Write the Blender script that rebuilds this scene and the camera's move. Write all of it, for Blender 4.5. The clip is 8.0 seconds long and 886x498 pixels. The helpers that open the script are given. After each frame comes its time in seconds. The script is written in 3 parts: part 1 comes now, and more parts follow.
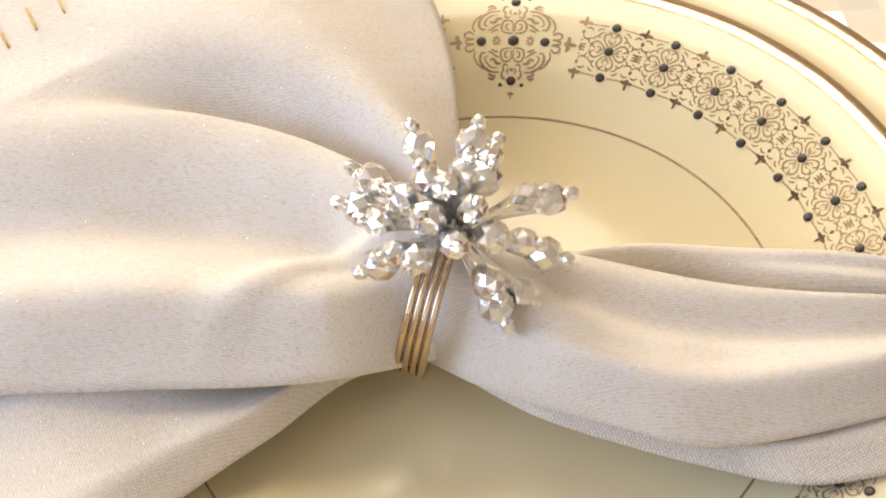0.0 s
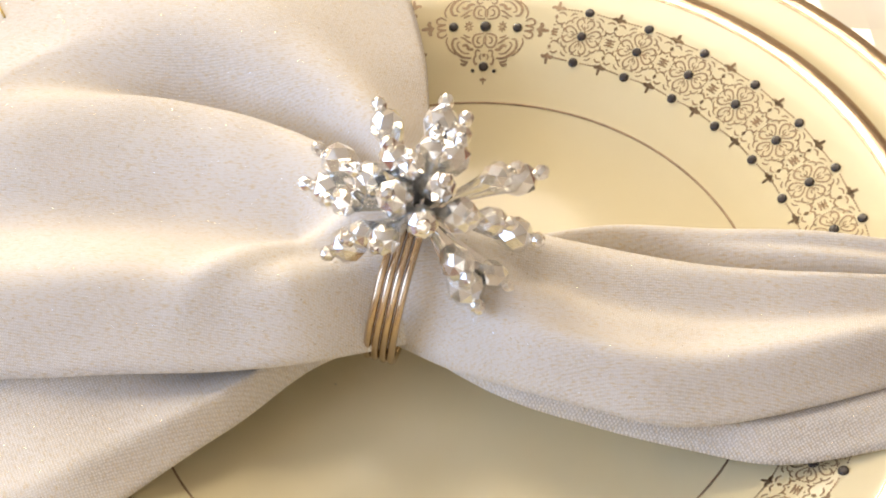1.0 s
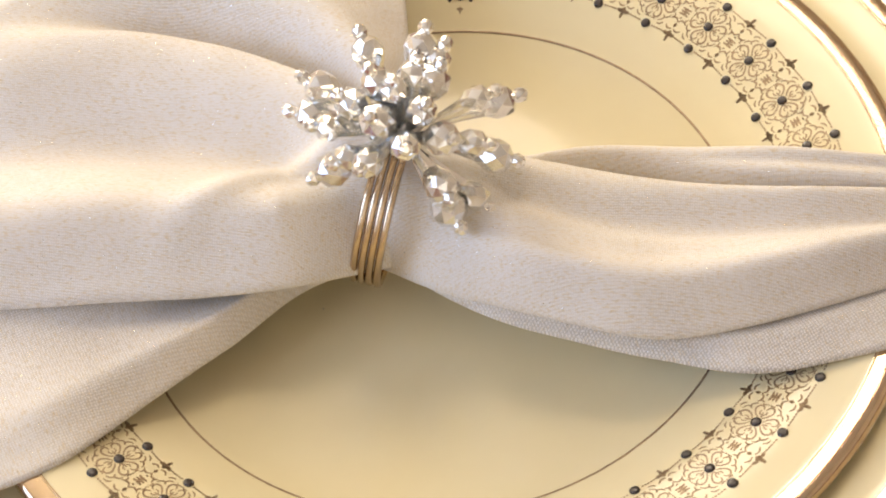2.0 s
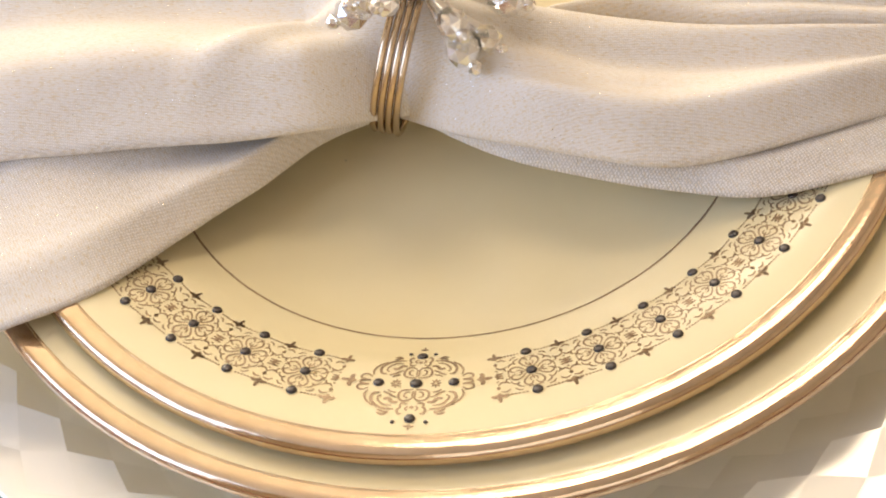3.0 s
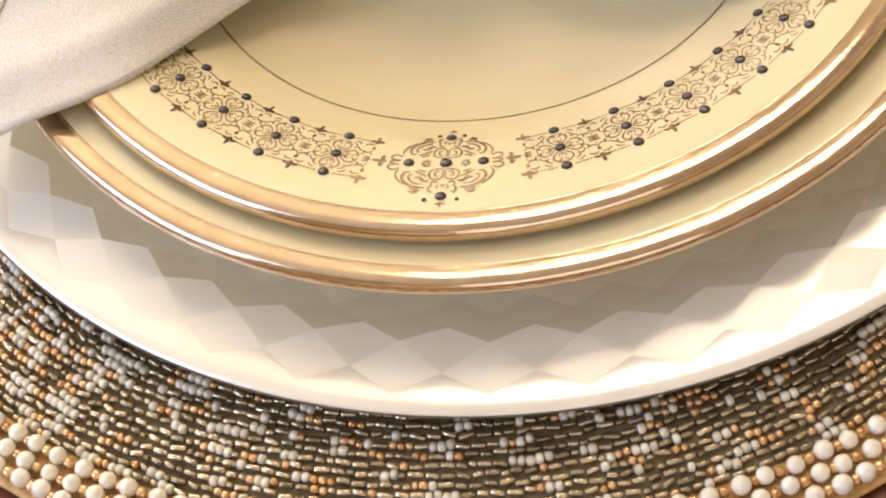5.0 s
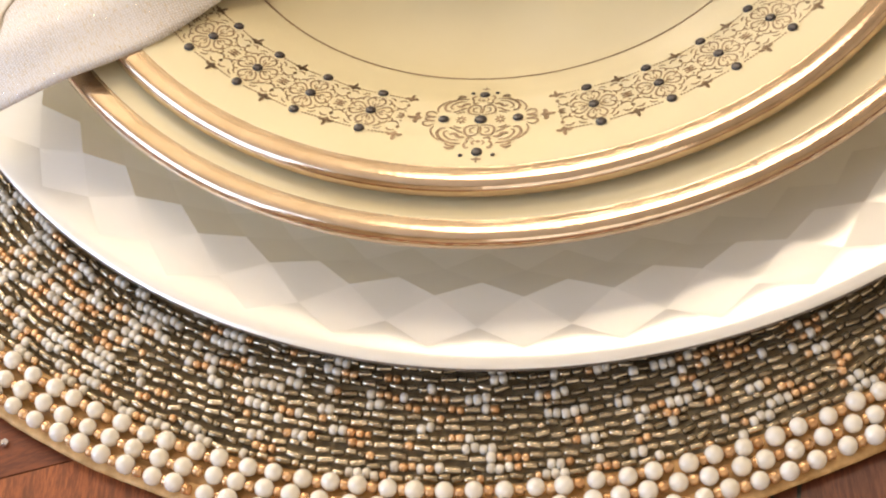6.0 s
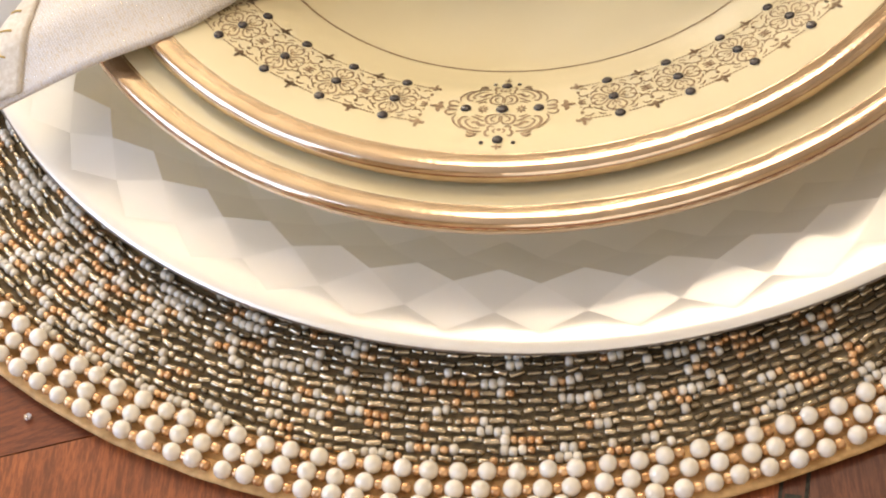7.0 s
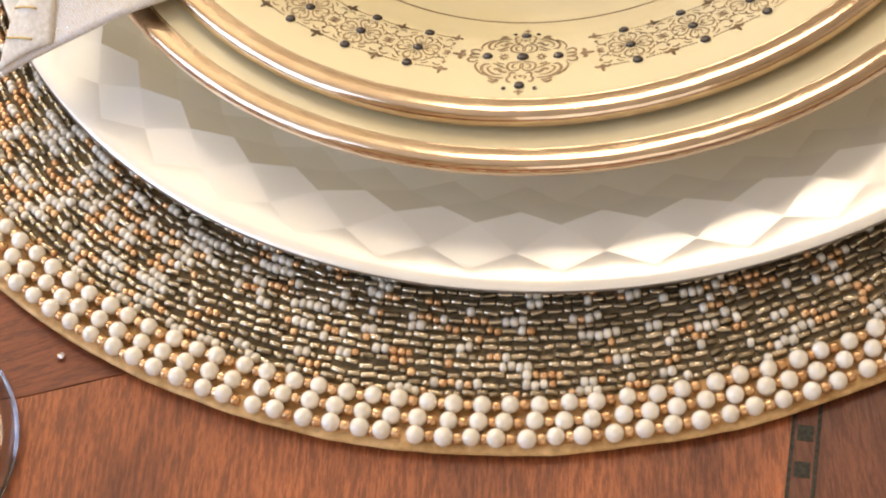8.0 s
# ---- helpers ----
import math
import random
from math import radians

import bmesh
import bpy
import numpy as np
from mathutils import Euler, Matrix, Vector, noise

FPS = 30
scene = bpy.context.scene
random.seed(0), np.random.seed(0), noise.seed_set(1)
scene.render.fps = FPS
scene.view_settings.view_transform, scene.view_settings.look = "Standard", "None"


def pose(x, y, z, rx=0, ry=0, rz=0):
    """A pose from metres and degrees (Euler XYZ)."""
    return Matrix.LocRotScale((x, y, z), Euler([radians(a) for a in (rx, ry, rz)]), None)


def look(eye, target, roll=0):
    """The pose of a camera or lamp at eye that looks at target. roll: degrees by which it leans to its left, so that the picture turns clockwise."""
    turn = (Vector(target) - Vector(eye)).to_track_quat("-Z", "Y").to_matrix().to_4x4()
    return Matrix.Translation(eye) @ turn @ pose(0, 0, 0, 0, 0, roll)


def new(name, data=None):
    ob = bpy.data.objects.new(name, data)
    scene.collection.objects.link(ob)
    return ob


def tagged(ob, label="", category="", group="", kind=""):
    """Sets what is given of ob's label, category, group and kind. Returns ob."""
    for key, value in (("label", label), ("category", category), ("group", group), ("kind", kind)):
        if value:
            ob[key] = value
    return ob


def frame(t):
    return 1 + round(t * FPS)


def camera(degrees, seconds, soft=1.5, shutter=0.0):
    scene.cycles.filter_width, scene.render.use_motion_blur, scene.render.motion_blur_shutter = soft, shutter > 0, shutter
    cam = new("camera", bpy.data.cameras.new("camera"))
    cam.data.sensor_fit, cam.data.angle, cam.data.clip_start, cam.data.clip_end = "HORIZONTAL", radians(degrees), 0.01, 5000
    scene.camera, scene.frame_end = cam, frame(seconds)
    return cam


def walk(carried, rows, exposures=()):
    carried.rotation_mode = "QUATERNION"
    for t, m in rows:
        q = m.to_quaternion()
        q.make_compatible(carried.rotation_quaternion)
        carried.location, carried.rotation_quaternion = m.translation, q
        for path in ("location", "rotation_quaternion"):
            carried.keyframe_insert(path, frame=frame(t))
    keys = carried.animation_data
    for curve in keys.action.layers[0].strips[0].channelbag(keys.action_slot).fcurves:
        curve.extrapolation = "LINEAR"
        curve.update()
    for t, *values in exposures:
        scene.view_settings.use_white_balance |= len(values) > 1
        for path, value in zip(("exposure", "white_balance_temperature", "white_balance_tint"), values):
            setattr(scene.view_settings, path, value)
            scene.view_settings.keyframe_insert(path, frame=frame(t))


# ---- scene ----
cam = camera(25.45, 8.0, soft=2.0)
ROWS = [
    (0.0, -0.0063, -0.2915, 0.4309, 38.37, 5.32, -6.70),
    (0.5, -0.0037, -0.2900, 0.4281, 38.08, 5.60, -7.12),
    (1.0, -0.0009, -0.2976, 0.4194, 39.14, 5.49, -6.97),
    (1.2, 0.0003, -0.2938, 0.4210, 38.46, 5.61, -7.24),
    (2.3, -0.0046, -0.3285, 0.4231, 37.63, 5.80, -8.56),
    (2.5, 0.0003, -0.3442, 0.4143, 38.63, 6.82, -7.94),
    (3.0, -0.0064, -0.3626, 0.4080, 38.83, 7.27, -8.26),
    (3.5, -0.0113, -0.3683, 0.4055, 37.24, 7.23, -8.56),
    (4.0, -0.0164, -0.3748, 0.3998, 35.96, 7.12, -9.15),
    (4.5, -0.0169, -0.3770, 0.4014, 34.82, 7.61, -9.09),
    (4.7, -0.0155, -0.3766, 0.4032, 34.57, 7.81, -8.91),
    (5.8, -0.0281, -0.3848, 0.4022, 34.25, 7.51, -9.26),
    (6.0, -0.0317, -0.3829, 0.4060, 33.72, 7.18, -9.44),
    (6.5, -0.0317, -0.3918, 0.4021, 34.51, 7.55, -8.39),
    (7.0, -0.0316, -0.3990, 0.4045, 35.18, 7.21, -7.89),
    (7.5, -0.0353, -0.4088, 0.4062, 35.44, 7.08, -7.67),
    (8.0, -0.0464, -0.4186, 0.4095, 35.28, 6.53, -8.32),
]
walk(cam, [(t, pose(x, y, z, a, b, c)) for t, x, y, z, a, b, c in ROWS],
     [(0.0, -0.02, 6450, 10), (1.2, -0.02, 6450, 10), (2.5, -0.06, 6750, 11.5), (3.5, 0.08, 6800, 12), (8.0, 0.02, 6750, 12)])

# ---- light ----
world = bpy.data.worlds.new("sky")
scene.world = world
world.use_nodes = True
wn = world.node_tree.nodes
sky = wn.new("ShaderNodeTexSky")
sky.sky_type, sky.sun_disc, sky.sun_elevation, sky.sun_rotation = "NISHITA", False, radians(38), radians(20)
wn["Background"].inputs["Strength"].default_value = 0.12
world.node_tree.links.new(sky.outputs["Color"], wn["Background"].inputs["Color"])


def window_light(name, place, aim, wide, high, power, colour):
    data = bpy.data.lights.new(name, "AREA")
    data.shape, data.size, data.size_y, data.energy, data.color = "RECTANGLE", wide, high, power, colour
    lamp = new(name, data)
    lamp.matrix_world = look(place, aim)
    return lamp


window_light("daylight_back", (-0.83, 2.17, 1.12), (-0.2, 0.0, 0.3), 1.5, 1.5, 56, (1.0, 0.88, 0.68))
window_light("daylight_side", (-1.87, -0.35, 1.0), (0.0, -0.1, 0.3), 1.5, 1.3, 31, (0.50, 0.66, 1.0))
# unseen fill, added to lift the shade in front of the napkin
window_light("front_fill", (0.15, -2.37, 1.05), (0.1, 0.0, 0.4), 1.9, 1.3, 9, (1.0, 0.87, 0.70))
# added unseen disc: puts glare on the charger and fills from above
lamp = bpy.data.lights.new("charger_glare_light", "AREA")
lamp.shape, lamp.size, lamp.energy, lamp.color = "DISK", 0.78, 14.5, (1.0, 0.85, 0.66)
new("charger_glare_light", lamp).matrix_world = look((0.25, 1.02, 1.83), (0.25, 1.02, 0.0))


# ---- materials ----
class Mat:
    """A node material with a few shortcuts."""

    def __init__(self, name, colour, rough=0.5, metal=0.0, **more):
        self.m = bpy.data.materials.new(name)
        self.m.use_nodes = True
        self.nodes, self.links = self.m.node_tree.nodes, self.m.node_tree.links
        self.bsdf = self.nodes["Principled BSDF"]
        self.bsdf.inputs["Base Color"].default_value = (*colour, 1)
        self.bsdf.inputs["Roughness"].default_value = rough
        self.bsdf.inputs["Metallic"].default_value = metal
        for key, value in more.items():
            self.bsdf.inputs[key.replace("_", " ")].default_value = value
        self.coord = self.nodes.new("ShaderNodeTexCoord")

    def mapped(self, scale=(1, 1, 1), turn=0.0):
        n, k = self.nodes.new("ShaderNodeMapping"), self.nodes.new("ShaderNodeMapping")
        n.inputs["Rotation"].default_value = (0, 0, radians(turn))
        k.inputs["Scale"].default_value = scale
        self.links.new(self.coord.outputs["Object"], n.inputs["Vector"])
        self.links.new(n.outputs["Vector"], k.inputs["Vector"])
        return k.outputs["Vector"]

    def noise(self, scale, detail=3.0, vector=None, rough=0.55):
        n = self.nodes.new("ShaderNodeTexNoise")
        n.inputs["Scale"].default_value, n.inputs["Detail"].default_value, n.inputs["Roughness"].default_value = scale, detail, rough
        self.links.new(vector or self.coord.outputs["Object"], n.inputs["Vector"])
        return n.outputs["Fac"]

    def ramp(self, fac, stops):
        n = self.nodes.new("ShaderNodeValToRGB")
        e = n.color_ramp.elements
        while len(e) < len(stops):
            e.new(0.5)
        for el, (p, c) in zip(e, stops):
            el.position, el.color = p, (*c, 1) if len(c) == 3 else c
        self.links.new(fac, n.inputs["Fac"])
        return n.outputs["Color"]

    def mix(self, fac, a, b, kind="MIX"):
        n = self.nodes.new("ShaderNodeMix")
        n.data_type, n.blend_type = "RGBA", kind
        for socket, value in ((n.inputs[0], fac), (n.inputs[6], a), (n.inputs[7], b)):
            if isinstance(value, (float, int)):
                socket.default_value = value
            elif isinstance(value, tuple):
                socket.default_value = (*value, 1)
            else:
                self.links.new(value, socket)
        return n.outputs[2]

    def math(self, kind, a, b):
        n = self.nodes.new("ShaderNodeMath")
        n.operation = kind
        for socket, value in ((n.inputs[0], a), (n.inputs[1], b)):
            if isinstance(value, (float, int)):
                socket.default_value = value
            else:
                self.links.new(value, socket)
        return n.outputs[0]

    def to(self, key, out):
        self.links.new(out, self.bsdf.inputs[key])
        return self

    def bump(self, height, strength=0.3, distance=0.0002):
        n = self.nodes.new("ShaderNodeBump")
        n.inputs["Strength"].default_value, n.inputs["Distance"].default_value = strength, distance
        self.links.new(height, n.inputs["Height"])
        self.links.new(n.outputs["Normal"], self.bsdf.inputs["Normal"])
        return self

    def random(self):
        return self.nodes.new("ShaderNodeObjectInfo").outputs["Random"]

    def island(self):
        return self.nodes.new("ShaderNodeNewGeometry").outputs["Random Per Island"]


# cream bone china with a clear glaze
china = Mat("cream_china", (0.80, 0.70, 0.47), 0.2, Coat_Weight=0.3, Coat_Roughness=0.06)
china.to("Base Color", china.ramp(china.noise(28, 4), [(0.3, (0.76, 0.662, 0.41)), (0.7, (0.79, 0.697, 0.445))]))
china.bump(china.noise(90, 2), 0.08, 0.0004)

# polished gold bands, brushed round the plate, with a fine engraved frieze
gold = Mat("gold_band", (0.86, 0.66, 0.43), 0.10, 1.0)
gold.to("Base Color", gold.ramp(gold.noise(160, 3), [(0.3, (0.64, 0.49, 0.34)), (0.7, (0.73, 0.58, 0.42))]))
gold.to("Roughness", gold.ramp(gold.noise(300, 3), [(0.3, (0.07, 0.07, 0.07)), (0.75, (0.13, 0.13, 0.13))]))
polar = gold.nodes.new("ShaderNodeSeparateXYZ")
gold.links.new(gold.coord.outputs["Object"], polar.inputs[0])
sweep = gold.math("ARCTAN2", polar.outputs[1], polar.outputs[0])
reach_out = gold.math("SQRT", gold.math("ADD", gold.math("MULTIPLY", polar.outputs[0], polar.outputs[0]), gold.math("MULTIPLY", polar.outputs[1], polar.outputs[1])), 0.0)
rings_in = gold.nodes.new("ShaderNodeCombineXYZ")
gold.links.new(gold.math("MULTIPLY", sweep, 7.0), rings_in.inputs[0])
gold.links.new(gold.math("MULTIPLY", reach_out, 2600.0), rings_in.inputs[1])
frieze = gold.math("SINE", gold.math("ADD", gold.math("MULTIPLY", sweep, 330.0), gold.math("MULTIPLY", gold.math("SINE", gold.math("MULTIPLY", reach_out, 2600.0), 0.0), 1.6)), 0.0)
gold.bump(gold.math("ADD", gold.noise(1.0, 2, rings_in.outputs[0]), gold.math("MULTIPLY", frieze, 0.05)), 0.22, 0.00016)

# printed lustre ornament
lustre = Mat("lustre_print", (0.36, 0.25, 0.16), 0.38, 0.45)
lustre.to("Base Color", lustre.ramp(lustre.noise(420, 2), [(0.3, (0.25, 0.17, 0.10)), (0.7, (0.40, 0.285, 0.17))]))

enamel = Mat("black_enamel", (0.040, 0.030, 0.026), 0.3, Coat_Weight=0.25)

# pearly white lacquered charger
pearl_lacquer = Mat("pearl_lacquer", (0.84, 0.82, 0.77), 0.25, 0.17, Coat_Weight=0.85, Coat_Roughness=0.13)
pearl_lacquer.to("Base Color", pearl_lacquer.ramp(pearl_lacquer.noise(45, 4), [(0.3, (0.92, 0.88, 0.78)), (0.7, (0.95, 0.92, 0.83))]))
pearl_lacquer.bump(pearl_lacquer.noise(120, 3), 0.06, 0.0006)

charger_edge = Mat("charger_edge", (0.22, 0.19, 0.16), 0.4, 0.4)
charger_edge.to("Base Color", charger_edge.ramp(charger_edge.noise(300, 3), [(0.3, (0.16, 0.14, 0.12)), (0.7, (0.32, 0.28, 0.24))]))


def linen(name, turn, threads, depth):
    """Off-white linen with an open weave, gold slubs and a few bright flecks."""
    m = Mat(name, (0.80, 0.76, 0.70), 0.75, Sheen_Weight=0.1, Sheen_Roughness=0.5)
    along = m.mapped((1, 1, 1), turn)
    slub = m.noise(1.0, 2, m.mapped((600, 3200, 1700), turn))
    broad = m.noise(22, 4)
    base = m.ramp(broad, [(0.3, (0.72, 0.675, 0.62)), (0.7, (0.79, 0.755, 0.72))])
    base = m.mix(m.ramp(slub, [(0.50, (0, 0, 0)), (0.75, (1, 1, 1))]), base, (0.66, 0.52, 0.30))
    waves = []
    for axis in ("X", "Y"):
        w = m.nodes.new("ShaderNodeTexWave")
        w.bands_direction = axis
        w.inputs["Scale"].default_value, w.inputs["Distortion"].default_value, w.inputs["Detail"].default_value = threads, 3.6, 2
        w.inputs["Detail Scale"].default_value = 3
        m.links.new(along, w.inputs["Vector"])
        waves.append(w.outputs["Fac"])
    weave = m.math("MULTIPLY", waves[0], waves[1])
    patchy = m.ramp(m.noise(18, 2), [(0.38, (0.25, 0.25, 0.25)), (0.62, (1, 1, 1))])
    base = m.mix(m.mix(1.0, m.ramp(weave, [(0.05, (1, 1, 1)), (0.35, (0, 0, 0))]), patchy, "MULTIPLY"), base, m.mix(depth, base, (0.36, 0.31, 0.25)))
    m.to("Base Color", base)
    fleck = m.ramp(m.noise(1900, 0), [(0.83, (0, 0, 0)), (0.84, (1, 1, 1))])
    m.to("Metallic", fleck)
    m.to("Roughness", m.mix(fleck, (0.75, 0.75, 0.75), (0.18, 0.18, 0.18)))
    m.bump(m.math("ADD", m.math("MULTIPLY", weave, 0.5), m.math("MULTIPLY", m.noise(600, 3), 0.8)), 0.45, 0.00032)
    return m


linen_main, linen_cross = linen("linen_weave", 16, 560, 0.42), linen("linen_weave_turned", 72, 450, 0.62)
linen_hem = Mat("linen_hem", (0.74, 0.68, 0.58), 0.8)
linen_hem.to("Base Color", linen_hem.ramp(linen_hem.noise(700, 3), [(0.35, (0.66, 0.59, 0.48)), (0.7, (0.80, 0.75, 0.66))]))
linen_hem.bump(linen_hem.noise(1500, 2), 0.3, 0.0003)
gold_thread = Mat("gold_thread", (0.60, 0.42, 0.13), 0.4, 0.6)
gold_thread.bump(gold_thread.noise(2500, 2), 0.4, 0.0003)

wire = Mat("pale_gold_wire", (0.62, 0.48, 0.33), 0.13, 1.0)
wire.to("Roughness", wire.ramp(wire.noise(500, 2), [(0.3, (0.10, 0.10, 0.10)), (0.7, (0.24, 0.24, 0.24))]))
silver = Mat("mirrored_crystal", (0.80, 0.80, 0.80), 0.13, 0.9)
silver.to("Base Color", silver.ramp(silver.random(), [(0.0, (0.84, 0.84, 0.83)), (1.0, (0.97, 0.95, 0.90))]))
silver_dull = Mat("silver_stem", (0.50, 0.50, 0.51), 0.2, 0.9)

pearl = Mat("ivory_pearl", (0.84, 0.79, 0.70), 0.22, 0.0, Coat_Weight=0.7, Coat_Roughness=0.12, Sheen_Weight=0.1)
pearl.to("Base Color", pearl.mix(pearl.random(), (0.90, 0.86, 0.78), (0.85, 0.78, 0.65)))


def bead_mat(name, low, high, rough, metal, singly):
    m = Mat(name, low, rough, metal, Coat_Weight=0.4)
    m.to("Base Color", m.ramp(m.random() if singly else m.island(), [(0.0, low), (1.0, high)]))
    return m


SMOKE, CHALK, COPPER = ((0.22, 0.17, 0.10), (0.66, 0.55, 0.38)), ((0.62, 0.57, 0.47), (0.88, 0.83, 0.72)), ((0.58, 0.31, 0.13), (0.86, 0.56, 0.30))
smoke_one, smoke_all = bead_mat("smoky_bugle", *SMOKE, 0.12, 0.75, True), bead_mat("smoky_bugles", *SMOKE, 0.12, 0.75, False)
chalk_one, chalk_all = bead_mat("chalk_seed", *CHALK, 0.22, 0.0, True), bead_mat("chalk_seeds", *CHALK, 0.22, 0.0, False)
copper_one, copper_all = bead_mat("copper_seed", *COPPER, 0.16, 0.6, True), bead_mat("copper_seeds", *COPPER, 0.16, 0.6, False)
pearl_all = bead_mat("ivory_pearls", (0.85, 0.78, 0.65), (0.90, 0.86, 0.78), 0.22, 0.0, False)

backing = Mat("mat_backing", (0.10, 0.08, 0.055), 0.7)
backing.to("Base Color", backing.ramp(backing.noise(500, 3), [(0.3, (0.19, 0.14, 0.075)), (0.7, (0.34, 0.26, 0.14))]))
gold_cloth = Mat("gold_edging", (0.52, 0.35, 0.16), 0.5, 0.12)
gold_cloth.to("Base Color", gold_cloth.ramp(gold_cloth.noise(240, 4), [(0.3, (0.45, 0.25, 0.08)), (0.7, (0.78, 0.50, 0.22))]))
gold_cloth.bump(gold_cloth.noise(500, 3), 0.5, 0.0006)


def veneer(name, turn, dark, light):
    """Red-brown polished veneer with the grain along its local x, turned by so many degrees."""
    m = Mat(name, dark, 0.36, Coat_Weight=0.05, Coat_Roughness=0.3, Specular_IOR_Level=0.35)
    fine = m.noise(1.0, 5, m.mapped((150, 1100, 150), turn), 0.7)
    broad = m.noise(1.0, 4, m.mapped((14, 70, 14), turn), 0.65)
    base = m.ramp(broad, [(0.25, dark), (0.75, light)])
    blotch = m.ramp(m.noise(1.0, 3, m.mapped((16, 38, 16), turn), 0.5), [(0.42, (0, 0, 0)), (0.68, (0.6, 0.6, 0.6))])
    base = m.mix(blotch, base, tuple(min(1.0, 1.5 * c) for c in light))
    base = m.mix(m.ramp(fine, [(0.42, (1, 1, 1)), (0.60, (0, 0, 0))]), base, m.mix(0.58, base, (0.05, 0.012, 0.005)))
    m.to("Base Color", base)
    m.to("Roughness", m.ramp(fine, [(0.3, (0.55, 0.55, 0.55)), (0.7, (0.38, 0.38, 0.38))]))
    m.bump(fine, 0.18, 0.0003)
    return m


cherry_a = veneer("cherry_veneer", -79, (0.15, 0.037, 0.011), (0.38, 0.112, 0.034))
cherry_b = veneer("cherry_veneer_turned", -8, (0.16, 0.036, 0.010), (0.25, 0.065, 0.020))
cherry_c = veneer("cherry_veneer_crossed", -84, (0.085, 0.023, 0.009), (0.16, 0.046, 0.017))
ebony = Mat("ebony_inlay", (0.03, 0.027, 0.02), 0.6, Specular_IOR_Level=0.25)
ebony.to("Base Color", ebony.ramp(ebony.noise(900, 3), [(0.3, (0.02, 0.018, 0.012)), (0.7, (0.055, 0.05, 0.035))]))
plaster = Mat("plaster", (0.76, 0.67, 0.54), 0.9)
plaster.to("Base Color", plaster.ramp(plaster.noise(2.5, 5), [(0.3, (0.73, 0.64, 0.51)), (0.7, (0.79, 0.71, 0.58))]))
plaster.bump(plaster.noise(60, 4), 0.15, 0.004)
white_paint = Mat("white_paint", (0.80, 0.79, 0.76), 0.45)
white_paint.bump(white_paint.noise(80, 3), 0.05, 0.001)
ceiling_paint = Mat("ceiling_paint", (0.84, 0.81, 0.75), 0.9)
ceiling_paint.to("Base Color", ceiling_paint.ramp(ceiling_paint.noise(3, 4), [(0.3, (0.86, 0.83, 0.76)), (0.7, (0.90, 0.87, 0.80))]))
boards = veneer("floor_wood", 90, (0.16, 0.09, 0.05), (0.28, 0.17, 0.10))
glass = Mat("clear_glass", (1, 1, 1), 0.02, Transmission_Weight=1.0, IOR=1.5)


# ---- building helpers ----
def solid(name, bm, material, smooth=True):
    data = bpy.data.meshes.new(name)
    bm.to_mesh(data)
    bm.free()
    data.materials.append(material.m)
    data.polygons.foreach_set("use_smooth", [smooth] * len(data.polygons))
    return data


def part(name, bm, material, parent, label="", smooth=True, place=None):
    """One mesh object under a thing or a part; bm is a bmesh or mesh data to share."""
    data = bm if isinstance(bm, bpy.types.Mesh) else solid(name, bm, material, smooth)
    ob = new(name, data)
    ob.parent = parent
    if place is not None:
        ob.matrix_basis = place
    return tagged(ob, label)


def thing(name, place, label, category, group="", kind=""):
    ob = new(name)
    ob.empty_display_size = 0.01
    ob.location = place
    return tagged(ob, label, category, group, kind)


def lathe(profile, steps=160, turn=(0.0, 360.0), closed=False):
    """Revolve (r, z) pairs about z; closed: the profile is a loop."""
    bm = bmesh.new()
    full = abs(turn[1] - turn[0]) > 359.9
    rows = []
    for i in range(steps if full else steps + 1):
        a = radians(turn[0] + (turn[1] - turn[0]) * i / steps)
        rows.append([bm.verts.new((r * math.cos(a), r * math.sin(a), z)) for r, z in profile])
    for i in range(steps):
        p, q = rows[i], rows[(i + 1) % len(rows)]
        for j in range(len(profile) if closed else len(profile) - 1):
            k = (j + 1) % len(profile)
            bm.faces.new((p[j], q[j], q[k], p[k]))
    bmesh.ops.remove_doubles(bm, verts=bm.verts, dist=1e-6)
    bmesh.ops.recalc_face_normals(bm, faces=bm.faces)
    return bm


def smooth_curve(points, n):
    """n + 1 points along a Catmull-Rom curve through the points, as an array."""
    p = np.array(points, float)
    p = np.vstack([2 * p[0] - p[1], p, 2 * p[-1] - p[-2]])
    out = []
    for i in range(n + 1):
        s = i / n * (len(points) - 1)
        k = min(int(s), len(points) - 2)
        u = s - k
        a, b, c, d = p[k:k + 4]
        out.append(0.5 * (2 * b + (c - a) * u + (2 * a - 5 * b + 4 * c - d) * u * u + (3 * b - a - 3 * c + d) * u ** 3))
    return np.array(out)


def box(bm, lo, hi):
    made = bmesh.ops.create_cube(bm, size=1)["verts"]
    for v in made:
        v.co = Vector([l + (c + 0.5) * (h - l) for l, h, c in zip(lo, hi, v.co)])
    return made


